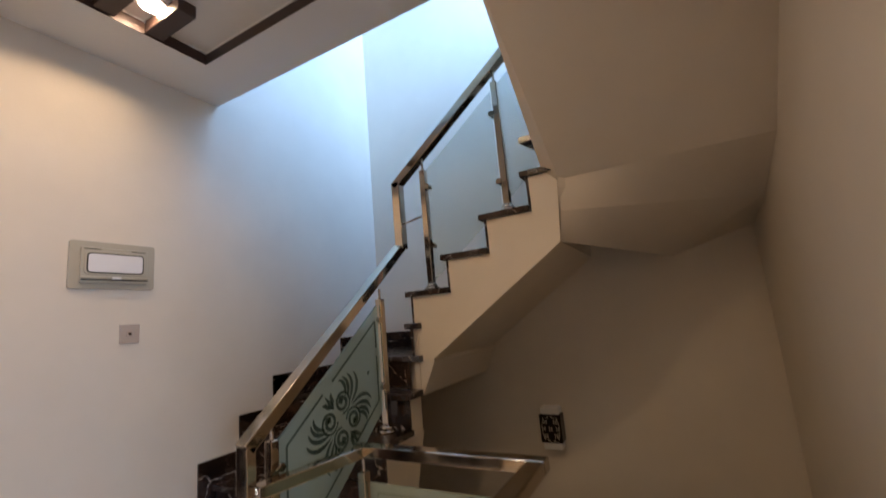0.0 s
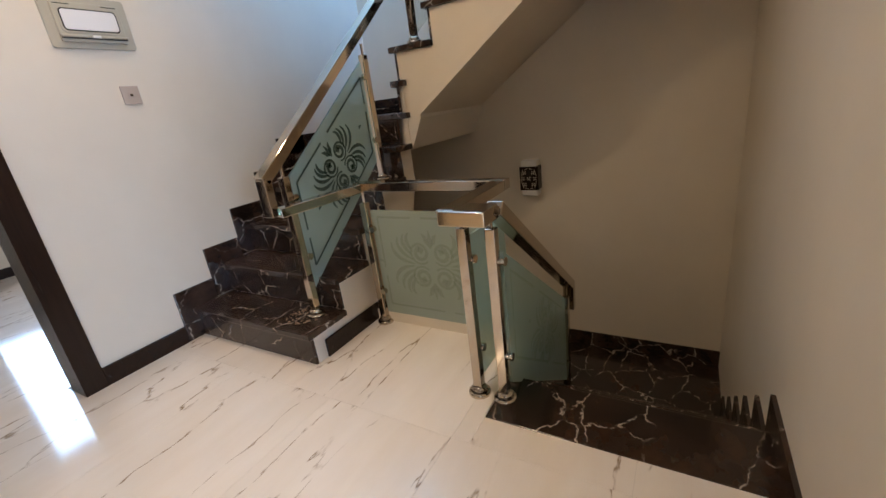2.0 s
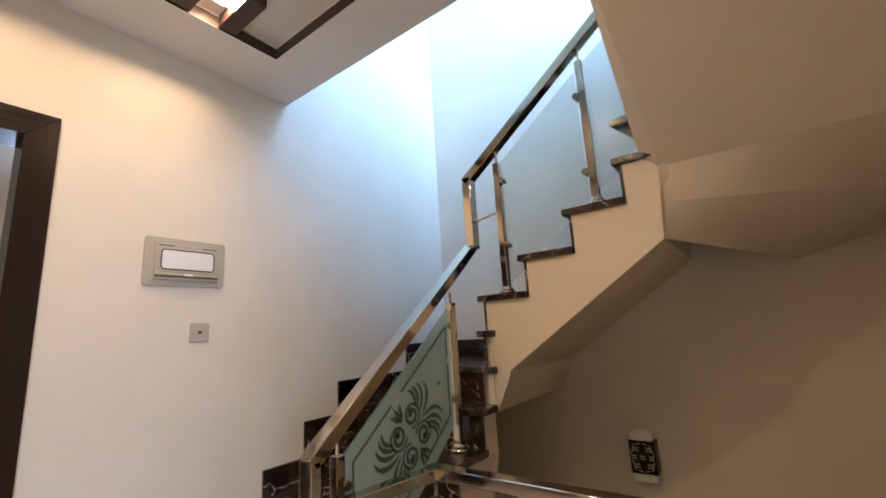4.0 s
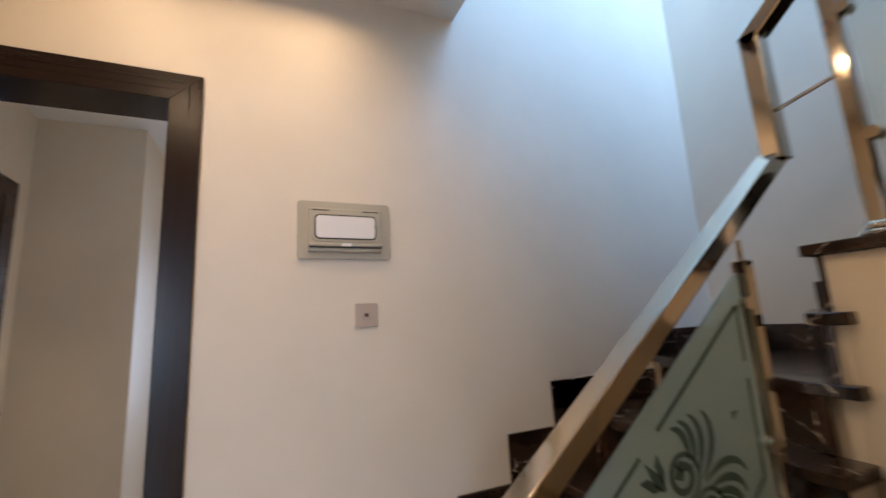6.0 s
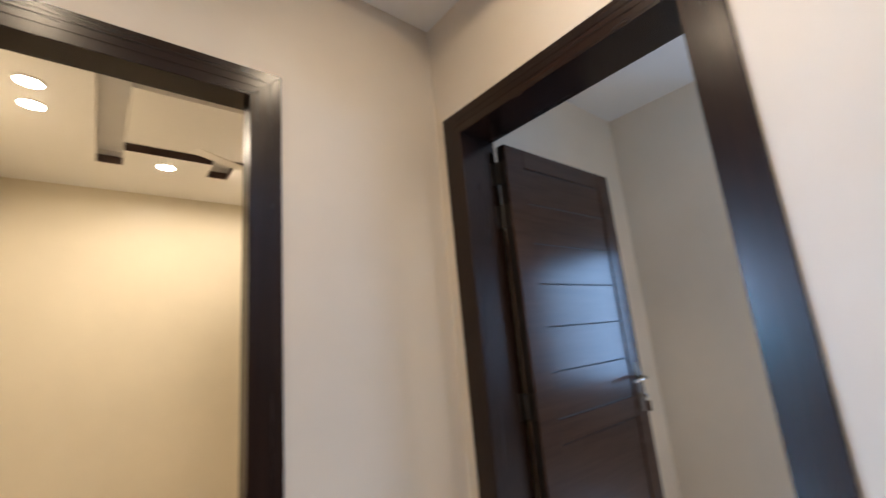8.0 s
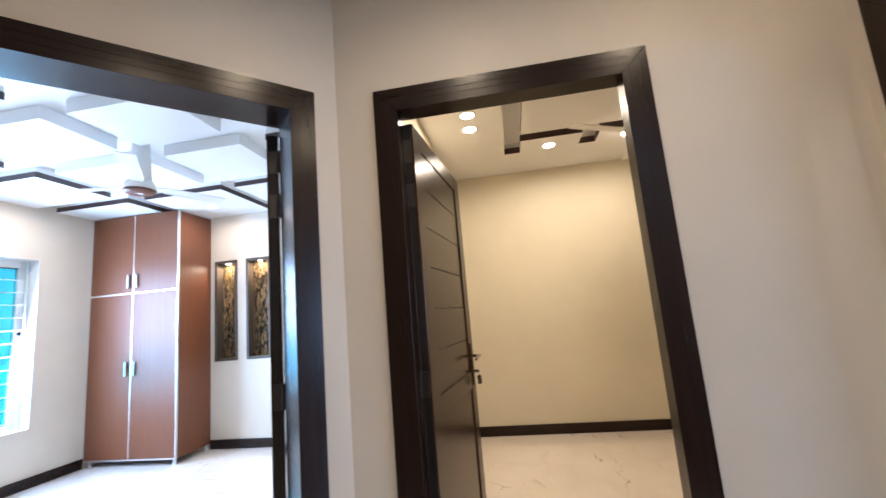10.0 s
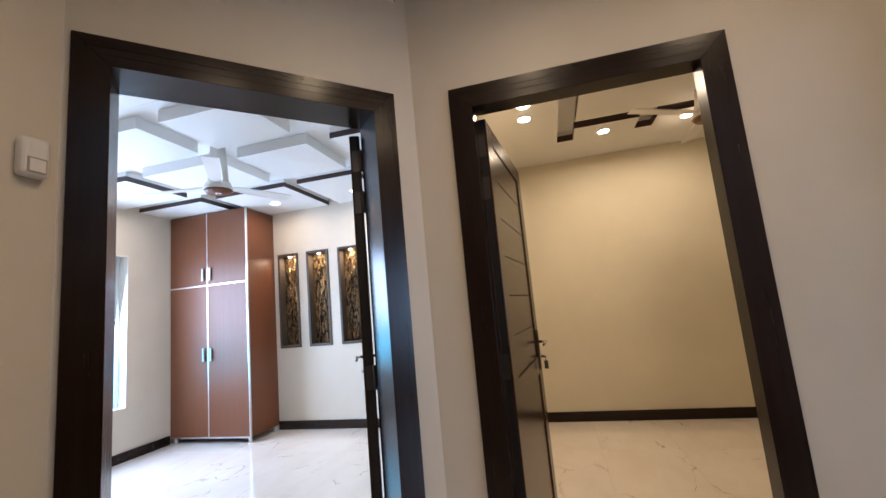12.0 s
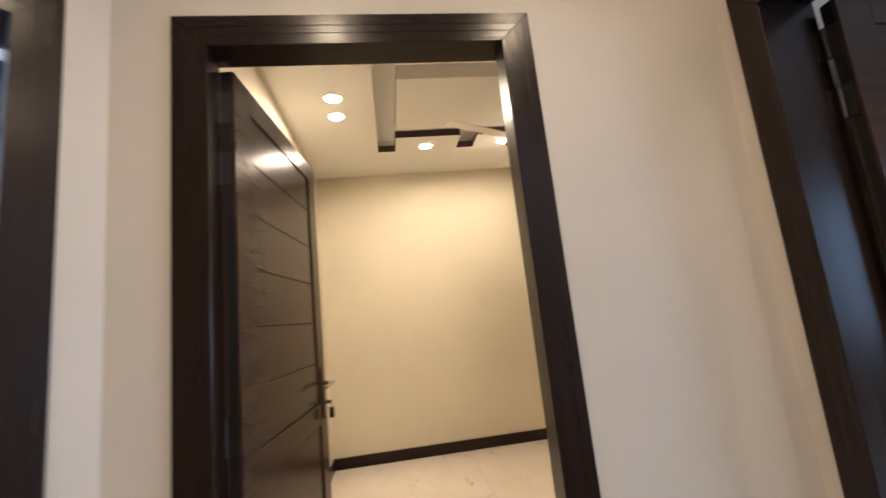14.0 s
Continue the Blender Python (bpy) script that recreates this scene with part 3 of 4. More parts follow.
for k, w in ((12, W12), (13, W13), (14, W14)):
    part("winder_tread", bevel(wedge(w, R * k - 0.034, R * k), 0.003), MARBLE, stairs)
for k in range(2):
    y = 1.54 - 0.238 * k
    slab("tread", box(B(), 1.78, XE, y - 0.262, y + 0.004, R * (14 + k) + 0.151, R * (15 + k)), MARBLE, stairs)
H3 = lambda y: 1.955 + 0.93 * (1.62 - y)
SA, SB, SC, SD = (1.845, Y2 + 0.002, 1.635), (1.868, Y2 + 0.002, 1.79), (1.872, 1.62, 1.955), (XE, 2.075, 1.782)
SE, SF, SU = (2.33, YF, 1.570), (XE, YF, 1.70), (XE, 1.635, 1.957)


def ruled(a, b, c, d, n=10, up=0.12):
    """A smooth sheet with four corners, thick upwards: a to b along one edge, d to c along the other."""
    bm = B()
    a, b, c, d = (Vector(p) for p in (a, b, c, d))
    for lift in (0.0, up):
        g = [[bm.verts.new(a.lerp(b, i / n).lerp(d.lerp(c, i / n), k / n) + Vector((0, 0, lift))) for k in range(n + 1)] for i in range(n + 1)]
        for i in range(n):
            for k in range(n):
                bm.faces.new((g[i][k], g[i + 1][k], g[i + 1][k + 1], g[i][k + 1]))
    bmesh.ops.recalc_face_normals(bm, faces=list(bm.faces))
    return bm


for bm in (ruled(SA, SB, SD, SE), ruled(SE, SD, (XE, 2.3, 1.74), SF), ruled(SB, SC, SU, SD)):
    part("upper_soffit", bm, PAINT, stairs, "cream painted twisting underside", True)
part("upper_soffit", prism(B(), ((1.80, 1.615, 2.0), (1.80, 0.80, H3(0.80)), (XE, 0.80, H3(0.80)), (XE, 1.635, 1.957), (1.872, 1.62, 1.957)), (0, 0, 0.12)), PAINT, stairs, "cream painted sloping underside")
part("upper_string", prism(B(), [(1.80, 1.615, 2.0), (1.80, 0.80, H3(0.80)), (1.80, 0.80, H3(0.80) + 0.3), (1.80, 1.615, 2.35)], (0.05, 0, 0)), PAINT, stairs, "cream painted side")
part("upper_landing", box(B(), 1.80, XE, 0.62, 1.075, 2.80, 2.96), PAINT, stairs)

# the way down
down = thing("staircase_down", "dark veined marble stairs going down to a landing", "staircase", "", "structure")
XD = 1.873
for k in range(5):
    y = 0.49 + 0.24 * k
    z = -R * k
    if k == 0:
        slab("tread", box(B(), XD, XE, 0.486, 0.756, -0.032, 0.003), MARBLE, down)
    else:
        slab("tread", box(B(), XD, XE, 0.728 + 0.24 * (k - 1), 1.0 + 0.24 * (k - 1), z - 0.032, z), MARBLE, down)
    slab("riser", box(B(), XD, XE, 0.74 + 0.24 * k, 0.754 + 0.24 * k, z - R, z - 0.033), MARBLE, down)
slab("landing", box(B(), 1.56, XE, 1.70, YF, -0.957, -0.925), MARBLE, down)
slab("landing_skirting", box(B(), 1.50, XE, YF - 0.014, YF, -0.925, -0.80), MARBLE, down)
for k in range(6):
    ya = 0.36 if k == 0 else 0.56 + 0.24 * k
    ring = [(XE, ya, 0.12 - R * k), (XE, 0.80 + 0.24 * k, 0.12 - R * k), (XE, 0.80 + 0.24 * k, -R * (k + 1)), (XE, ya, -R * (k + 1))]
    part("wall_skirting", prism(B(), ring, (-0.014, 0, 0)), MARBLE, down)
part("flight_core", prism(B(), [(XD, 0.5, -0.04), (XD, 1.72, -0.96), (XD, 1.72, -1.15), (XD, 0.5, -0.25)], (XE - XD - 0.001, 0, 0)), PAINT, down)
for k in range(6):
    x = 1.56 - 0.24 * k
    slab("tread", box(B(), x - 0.24, x + 0.02, 1.62, YF, -0.957 - R * (k + 1) + 0.0, -0.925 - R * (k + 1)), MARBLE, down)
    slab("riser", box(B(), x - 0.012, x + 0.002, 1.62, YF, -0.925 - R * (k + 1), -0.957 - R * k), MARBLE, down)

# floor edge trim over the void
solid("floor_edge", "cream painted edge of the floor over the stairwell", PAINT, (W1 + 0.002, 1.80, 1.03, 1.045, -0.3, 0.0), (1.868, 1.872, 0.5, 1.03, -0.3, 0.0), (W1 + 0.014, 1.80, 1.0, 1.03, 0.0005, 0.062), category="trim")


# ---------------------------------------------------------------- railings
def post(parent, x, y, z0, z1, rail_z=None, w=0.038):
    part("post", bevel(box(B(), x - w / 2, x + w / 2, y - w / 2, y + w / 2, z0 + 0.03, z1), 0.004, 2), STEEL, parent)
    bm = tube(B(), (x, y, z0), (x, y, z0 + 0.014), 0.046, 0.044)
    tube(bm, (x, y, z0 + 0.014), (x, y, z0 + 0.036), 0.036, 0.028)
    part("foot_flange", bm, STEEL, parent, "round polished foot", True)
    if rail_z:
        part("pin", tube(B(), (x, y, z1), (x, y, rail_z), 0.007, n=12), STEEL, parent)


def clamp(parent, p, axis):
    x, y, z = p
    d = Vector(axis) * 0.022
    part("glass_clamp", tube(B(), Vector(p) - d, Vector(p) + d, 0.017, n=16), STEEL, parent)


def stroke(pts, w0, w1, o, u, v, n, mat, parent, name, belly=0.0):
    """A flat tapering stroke through plane points, as thick as the glass and a hair more."""
    bm = B()
    rows = []
    m = len(pts)
    for i, (a, b) in enumerate(pts):
        a0, b0 = pts[max(0, i - 1)]
        a1, b1 = pts[min(m - 1, i + 1)]
        tx, ty = a1 - a0, b1 - b0
        le = math.hypot(tx, ty) or 1
        f = i / (m - 1)
        w = (w0 + (w1 - w0) * f + belly * math.sin(math.pi * f)) / 2
        p, q = o + u * (a - ty / le * w) + v * (b + tx / le * w), o + u * (a + ty / le * w) + v * (b - tx / le * w)
        rows.append([bm.verts.new(p + n * 0.0062), bm.verts.new(q + n * 0.0062), bm.verts.new(q - n * 0.0062), bm.verts.new(p - n * 0.0062)])
    for i in range(m - 1):
        for k in (0, 2):
            bm.faces.new((rows[i][k], rows[i + 1][k], rows[i + 1][k + 1], rows[i][k + 1]))
    return part(name, bm, mat, parent)


def motif(parent, o, u, v, n, size, border, mat):
    """Four scrolls with seeds, two fans of fronds and two leaves, with a broken border line, clear in the frosted panel."""
    z = size
    for sx in (1, -1):
        for sy in (1, -1):
            cx, cy = sx * 0.31 * z, sy * 0.31 * z
            ring = []
            for i in range(33):
                f = i / 32
                a = math.atan2(-sy, -sx) + sx * sy * f * 9.2
                r = 0.285 * z * (1 - 0.62 * f ** 1.2)
                ring.append((cx + r * math.cos(a), cy + r * math.sin(a)))
            stroke(ring, 0.045 * z, 0.10 * z, o, u, v, n, mat, parent, "etched_scroll")
            a = math.atan2(-sy, -sx) + sx * sy * 9.2
            stroke([(cx + 0.11 * z * math.cos(a + sx * sy * b), cy + 0.11 * z * math.sin(a + sx * sy * b)) for b in (0, 0.5, 1.0, 1.5)] + [(cx, cy)],
                   0.10 * z, 0.12 * z, o, u, v, n, mat, parent, "etched_seed", 0.05 * z)
        for k in range(-4, 5):
            if k == 0:
                continue
            sg = 1 if k > 0 else -1
            q = abs(k)
            x, y, a = 0.50 * z, sg * (0.03 + 0.10 * (q - 1)) * z, sg * (0.10 + 0.24 * (q - 1))
            pts = [(sx * x, y)]
            for i in range(9):
                a += sg * (0.03 + 0.035 * i)
                d = (0.098 - 0.013 * (q - 1)) * z
                x, y = x + d * math.cos(a), y + d * math.sin(a)
                pts.append((sx * x, y))
            stroke(pts, 0.02 * z, 0.035 * z, o, u, v, n, mat, parent, "etched_frond", 0.075 * z)
        stroke([(0, sx * 0.44 * z), (0, sx * 0.60 * z), (0, sx * 0.88 * z)], 0.05 * z, 0.01 * z, o, u, v, n, mat, parent, "etched_leaf", 0.12 * z)
        for sy in (1, -1):
            stroke([(sy * 0.03 * z, sx * 0.50 * z), (sy * 0.10 * z, sx * 0.60 * z), (sy * 0.13 * z, sx * 0.72 * z), (sy * 0.20 * z, sx * 0.79 * z)], 0.03 * z, 0.02 * z, o, u, v, n, mat, parent, "etched_leaf", 0.09 * z)
        stroke([(sx * 1.42 * z, 0.0), (sx * 1.47 * z, 0.05 * z), (sx * 1.56 * z, 0.02 * z)], 0.02 * z, 0.02 * z, o, u, v, n, mat, parent, "etched_bud", 0.07 * z)
    m = len(border)
    for i in range(m):
        a, b = Vector(border[i]), Vector(border[(i + 1) % m])
        for f0, f1 in ((0.0, 0.56), (0.66, 1.0)):
            p0, p1 = a.lerp(b, f0), a.lerp(b, f1)
            bm = B()
            d = (p1 - p0).normalized()
            s_ = Vector((-d.y, d.x)) * 0.0055
            q = [p0 + s_, p1 + s_, p1 - s_, p0 - s_]
            for off in (0.0062, -0.0062):
                bm.faces.new([bm.verts.new(o + level(n) * c.x + Vector((0, 0, 1)) * c.y + n * off) for c in q])
            part("etched_line", bm, mat, parent)


def level(n):
    """The level direction in a panel with the normal n."""
    return Vector((0, 1, 0)) if abs(n.x) > 0.5 else Vector((1, 0, 0))


def glass(parent, ring, n, label="frosted green glass with etched scrolls", mat=GLASS):
    n = Vector(n)
    bm = prism(B(), [tuple(Vector(p) - n * 0.005) for p in ring], n * 0.01)
    return part("glass_panel", bm, mat, parent, label)


# rail of the first flight
XR = 0.862
rail1 = thing("stair_railing", "steel railing with etched frosted glass up the stairs", "railing", "stair railings")
post(rail1, XR, 0.665, R, 0.905, 0.955)
post(rail1, XR, 1.395, R * 4, 1.445, 1.50)
slope = (1.76 - 0.925) / (1.62 - 0.56)
RZ = lambda y: 0.918 + slope * (y - 0.56)
part("handrail", bevel(beam(B(), (XR, 0.545, RZ(0.545)), (XR, 1.635, RZ(1.635)), 0.062, 0.05), 0.004, 2), STEEL, rail1)
part("handrail_drop", bevel(box(B(), XR - 0.031, XR + 0.031, 0.535, 0.575, 0.745, 0.915), 0.004, 2), STEEL, rail1, "upright end of the handrail")
g = glass(rail1, [(XR, 0.695, 0.33), (XR, 1.36, 0.86), (XR, 1.36, 1.41), (XR, 0.695, 0.90)], (1, 0, 0))
motif(g, Vector((XR, 1.05, 0.885)), Vector((0, 0.76, 0.65)), Vector((0, -0.65, 0.76)), Vector((1, 0, 0)), 0.185,
      [(-0.32, -0.445), (0.28, 0.03), (0.28, 0.44), (-0.32, -0.02)], ETCH)
for y, z in ((0.695, 0.50), (0.695, 0.80), (1.365, 0.98), (1.365, 1.33)):
    clamp(rail1, (XR, y, z), (1, 0, 0))
# turning piece and second flight
part("handrail_riser", bevel(box(B(), 0.85, 0.905, 1.60, 1.66, 1.75, 2.175), 0.004, 2), STEEL, rail1, "upright link of the handrail")
rail2 = thing("stair_railing", "steel railing with plain frosted glass up the second flight", "railing", "stair railings")
s2 = 0.775
R2 = lambda x: 2.16 + s2 * (x - 0.875)
part("handrail", bevel(beam(B(), (0.86, 1.63, R2(0.86)), (1.98, 1.63, R2(1.98)), 0.06, 0.05), 0.004, 2), STEEL, rail2)
for x, k in ((1.07, 8), (1.585, 10)):
    post(rail2, x, 1.63, R * k, R2(x) - 0.10, R2(x) - 0.02)
part("stay_rod", tube(B(), (0.88, 1.63, 1.90), (1.05, 1.63, 1.93), 0.006, n=10), STEEL, rail2)
glass(rail2, [(1.10, 1.63, 1.535), (1.555, 1.63, 1.885), (1.555, 1.63, 2.56), (1.10, 1.63, 2.21)], (0, 1, 0), "plain frosted glass, paled for the sky light through it", PALE_LIT)
glass(rail2, [(1.61, 1.63, 1.93), (1.80, 1.63, 2.08), (1.80, 1.63, 2.74), (1.61, 1.63, 2.60)], (0, 1, 0), "plain frosted glass, paled for the sky light through it", PALE_LIT)
for x, z in ((1.10, 1.74), (1.10, 2.10), (1.555, 2.02), (1.555, 2.42)):
    clamp(rail2, (x, 1.63, z), (0, 1, 0))
# guard at the edge of the floor
guard = thing("floor_guard", "steel and frosted glass guard at the stairwell edge", "railing", "stair railings")
ZR = 0.785
post(guard, 1.035, 0.985, 0.0, 0.70, ZR)
post(guard, 1.797, 0.612, 0.0, 0.715, ZR)
part("handrail", bevel(box(B(), 1.00, 1.83, 0.962, 1.022, ZR - 0.022, ZR + 0.022), 0.004, 2), STEEL, guard)
part("handrail", bevel(box(B(), 1.765, 1.83, 0.50, 0.96, ZR - 0.022, ZR + 0.022), 0.004, 2), STEEL, guard)
part("handrail", bevel(beam(B(), (0.90, 0.565, 0.76), (1.03, 0.985, 0.78), 0.055, 0.045), 0.004, 2), STEEL, guard, "level link to the stair handrail")
part("handrail_end", bevel(box(B(), 1.775, 1.945, 0.485, 0.60, ZR - 0.030, ZR + 0.021), 0.004, 2), STEEL, guard)
g = glass(guard, [(1.065, 0.99, 0.07), (1.77, 0.99, 0.07), (1.77, 0.99, 0.66), (1.065, 0.99, 0.66)], (0, 1, 0), "pale frosted glass with a faint etched flower", GLASS_GUARD)
motif(g, Vector((1.405, 0.99, 0.375)), Vector((1, 0, 0)), Vector((0, 0, 1)), Vector((0, 1, 0)), 0.215, [(-0.30, -0.25), (0.30, -0.25), (0.30, 0.25), (-0.30, 0.25)], ETCH_FAINT)
glass(guard, [(1.80, 0.635, 0.07), (1.80, 0.98, 0.07), (1.80, 0.98, 0.67), (1.80, 0.635, 0.67)], (1, 0, 0), "frosted green glass")
for p in ((1.07, 0.985, 0.2), (1.07, 0.985, 0.56)):
    clamp(guard, p, (0, 1, 0))
for p in ((1.80, 0.645, 0.2), (1.80, 0.645, 0.58)):
    clamp(guard, p, (1, 0, 0))
# rail of the way down
rail3 = thing("stair_railing", "steel railing with frosted glass down the stairs", "railing", "stair railings")
XL = 1.93
post(rail3, 1.908, 0.612, 0.0, 0.715, ZR)
part("handrail", bevel(beam(B(), (XL, 0.60, 0.790), (XL, 1.59, 0.060), 0.06, 0.05), 0.004, 2), STEEL, rail3)
part("handrail_drop", bevel(box(B(), XL - 0.03, XL + 0.03, 1.56, 1.605, -0.09, 0.055), 0.004, 2), STEEL, rail3)
post(rail3, XL, 1.49, -R * 4, 0.03, 0.10)
g = glass(rail3, [(XL, 0.635, 0.07), (XL, 1.46, -0.51), (XL, 1.46, 0.035), (XL, 0.635, 0.625)], (1, 0, 0))
motif(g, Vector((XL, 1.09, 0.04)), Vector((0, 0.80, -0.60)), Vector((0, 0.60, 0.80)), Vector((1, 0, 0)), 0.19, [(-0.40, 0.11), (0.34, -0.42), (0.34, -0.06), (-0.40, 0.49)], ETCH_FAINT)
for p in ((1.918, 0.645, 0.18), (1.918, 0.645, 0.58), (XL, 1.465, -0.40), (XL, 1.465, -0.05)):
    clamp(rail3, p, (1, 0, 0))


# ---------------------------------------------------------------- lamps
def downlight(x, y, z, watts, colour, mat, spread=172, label="round recessed ceiling light, switched on"):
    d = thing("ceiling_light", label, "lamp", "recessed ceiling lights", at=pose(x, y, z))
    bm = B()
    tube(bm, (0, 0, -0.006), (0, 0, 0.0), 0.060, 0.064, 32)
    part("trim_ring", bm, WHITE, d, "", True)
    part("diffuser", tube(B(), (0, 0, -0.009), (0, 0, -0.0062), 0.050, 0.052, 32), mat, d, "glowing diffuser")
    l = new("downlight", bpy.data.lights.new("downlight", "AREA"))
    l.data.shape, l.data.size, l.data.energy, l.data.color = "DISK", 0.085, watts, colour
    l.data.spread = radians(spread)
    l.matrix_world = pose(x, y, z - 0.012)
    return d


# Only the first lamp is known; the other three are assumed, balancing the light.
for x, y, w, wide in ((0.472, 0.394, 3.9, 178), (0.472, -0.27, 3.9, 178), (1.40, -0.27, 4.0, 152), (1.40, 0.394, 5.4, 152)):
    downlight(x, y, ZC + 0.07, w, LOBBY_WARM, LAMP, wide)
# Unseen lamp, inferred from the side room's warm walls; its place is guessed.
downlight(-0.90, 1.60, ZC, 12.0, (1.0, 0.86, 0.68), LAMP)
for x, y in ((1.476, -2.544), (1.485, -2.793), (0.794, -3.392), (0.095, -3.36)):
    downlight(x, y, Z2, 7.0, WARM, LAMP)
for x, y in ((5.52, -2.61), (4.47, -3.59), (3.45, -3.62)):
    downlight(x, y, Z3, 5.0, (1.0, 0.88, 0.74), LAMP_DAY)

# ---------------------------------------------------------------- small things of the lobby
def rounded(x0, x1, hw, z0, z1, r, n=6):
    """A plate against the wall, from x0 to x1, with rounded corners."""
    ring = []
    for cy, cz, a0 in ((hw - r, z1 - r, 0), (-hw + r, z1 - r, 90), (-hw + r, z0 + r, 180), (hw - r, z0 + r, 270)):
        for k in range(n + 1):
            a = radians(a0 + 90 * k / n)
            ring.append((x0, cy + r * math.cos(a), cz + r * math.sin(a)))
    bm = prism(B(), ring, (x1 - x0, 0, 0))
    edges = [e for e in bm.edges if all(abs(v.co.x - x1) < 1e-6 for v in e.verts)]
    bmesh.ops.bevel(bm, geom=edges, offset=min(0.003, (x1 - x0) * 0.4), segments=2, profile=0.5, affect="EDGES")
    return bm


db = thing("distribution_board", "cream plastic distribution board cover with a blank white label", "electrical box", at=pose(0, 0.491, 1.685))
part("cover", rounded(0, 0.012, 0.173, -0.110, 0.110, 0.014), PLASTIC, db)
part("raised_frame", rounded(0.011, 0.025, 0.135, -0.084, 0.080, 0.006), PLASTIC, db)
part("window_rim", rounded(0.024, 0.029, 0.124, -0.048, 0.064, 0.022), PLASTIC, db)
part("window_seal", rounded(0.026, 0.0305, 0.115, -0.039, 0.055, 0.018), BLACK, db, "thin dark seal")
part("label_card", rounded(0.028, 0.0315, 0.110, -0.034, 0.050, 0.014), PAPER, db, "blank white card")
# Black strips laid on the cover for the shade inside the hinge slots.
for y in (-0.125, 0.062):
    part("hinge_slot", box(B(), 0.0245, 0.0262, y, y + 0.063, 0.070, 0.0735), BLACK, db, "black strip for the shade in a hinge slot")
part("lip", bevel(box(B(), 0.022, 0.036, -0.137, 0.137, -0.066, -0.054), 0.003), PLASTIC, db)
# Black strip for the shade below the lip; no opening is cut.
part("lip_gap", box(B(), 0.0255, 0.030, -0.134, 0.134, -0.0705, -0.0662), BLACK, db, "black strip for the shade under the lip")
part("latch", bevel(box(B(), 0.030, 0.040, -0.018, 0.018, -0.066, -0.055), 0.002), WHITE, db, "pale latch")
sw = thing("wall_switch", "small grey wall plate with a square button", "switch", at=pose(0, 0.566, 1.365))
part("plate", bevel(box(B(), 0, 0.009, -0.042, 0.042, -0.044, 0.044), 0.003, 2), GREYPL, sw)
part("button_rim", bevel(box(B(), 0.008, 0.0105, -0.015, 0.015, -0.012, 0.012), 0.001), GREYPL, sw)
part("button", bevel(box(B(), 0.009, 0.012, -0.007, 0.007, -0.006, 0.006), 0.001), BRONZE, sw, "small dark button")
sw2 = thing("wall_switch", "small pale switch plate in the side room", "switch", at=pose(-2.425, -0.53, 1.228))
part("plate", bevel(box(B(), -0.042, 0.042, 0, 0.009, -0.042, 0.042), 0.003, 2), WHITE, sw2)
part("rocker", bevel(box(B(), -0.014, 0.014, 0.008, 0.012, -0.022, 0.022), 0.002), GREYPL, sw2)
pir = thing("motion_sensor", "white motion sensor on the wall beside a door", "sensor", at=pose(XE, -0.192, 1.785))
part("housing", bevel(box(B(), -0.040, 0, -0.034, 0.034, -0.055, 0.055), 0.014, 3), WHITE, pir)
part("lens", bevel(box(B(), -0.044, -0.036, -0.019, 0.019, -0.044, -0.008), 0.003, 2), WHITE, pir, "white curved lens")
part("lens_frame", bevel(box(B(), -0.0425, -0.037, -0.023, 0.023, -0.047, -0.004), 0.002), GREYPL, pir, "thin grey rim")
lamp = thing("wall_lamp", "brown wall lamp with pierced flower pattern and white ends", "wall lamp", at=pose(1.440, YF, 0.515))
part("cap", bevel(box(B(), -0.062, 0.062, -0.085, 0, 0.090, 0.135), 0.004), WHITE, lamp)
part("cap", bevel(box(B(), -0.062, 0.062, -0.085, 0, -0.135, -0.090), 0.004), WHITE, lamp)
part("body", bevel(box(B(), -0.072, 0.072, -0.095, 0, -0.090, 0.090), 0.003), WOOD, lamp)
bm = B()
for cz in (-0.045, 0.0, 0.045):
    for cx in (-0.033, 0.033) if cz else (-0.048, 0.0, 0.048):
        for k in range(4):
            a = math.pi / 4 + math.pi / 2 * k
            c = Vector((cx + 0.011 * math.cos(a), -0.0955, cz + 0.011 * math.sin(a)))
            beam(bm, c - Vector((math.cos(a), 0, math.sin(a))) * 0.006, c + Vector((math.cos(a), 0, math.sin(a))) * 0.006, 0.002, 0.0065)
for sx in (-1, 1):
    for sz in (-1, 1):
        beam(bm, (sx * 0.058, -0.0955, sz * 0.020), (sx * 0.044, -0.0955, sz * 0.072), 0.002, 0.004)
        beam(bm, (sx * 0.006, -0.0955, sz * 0.078), (sx * 0.030, -0.0955, sz * 0.070), 0.002, 0.004)
part("pierced_pattern", bm, SCONCE, lamp, "pale pierced petals")

rng = random.Random(7)
bm = B()
for k in range(170):
    r, a = 0.105 * math.sqrt(rng.random()), rng.uniform(0, 2 * math.pi)
    x, y = 0.800 + r * math.cos(a) * 1.0, 0.640 + r * math.sin(a) * 0.85
    if (x - XR) ** 2 + (y - 0.665) ** 2 < 0.0026:
        continue
    h = rng.uniform(0.002, 0.0055)
    bmesh.ops.create_cone(bm, cap_ends=True, segments=5, radius1=h * rng.uniform(0.6, 1.1), radius2=h * 0.35, depth=h * 0.7, matrix=pose(x, y, R + h * 0.35, 0, 0, rng.uniform(0, 180)))
tagged(part("mortar_crumbs", bm, CRUMB), "loose tan mortar crumbs on the bottom step", "debris", "", "stuff")

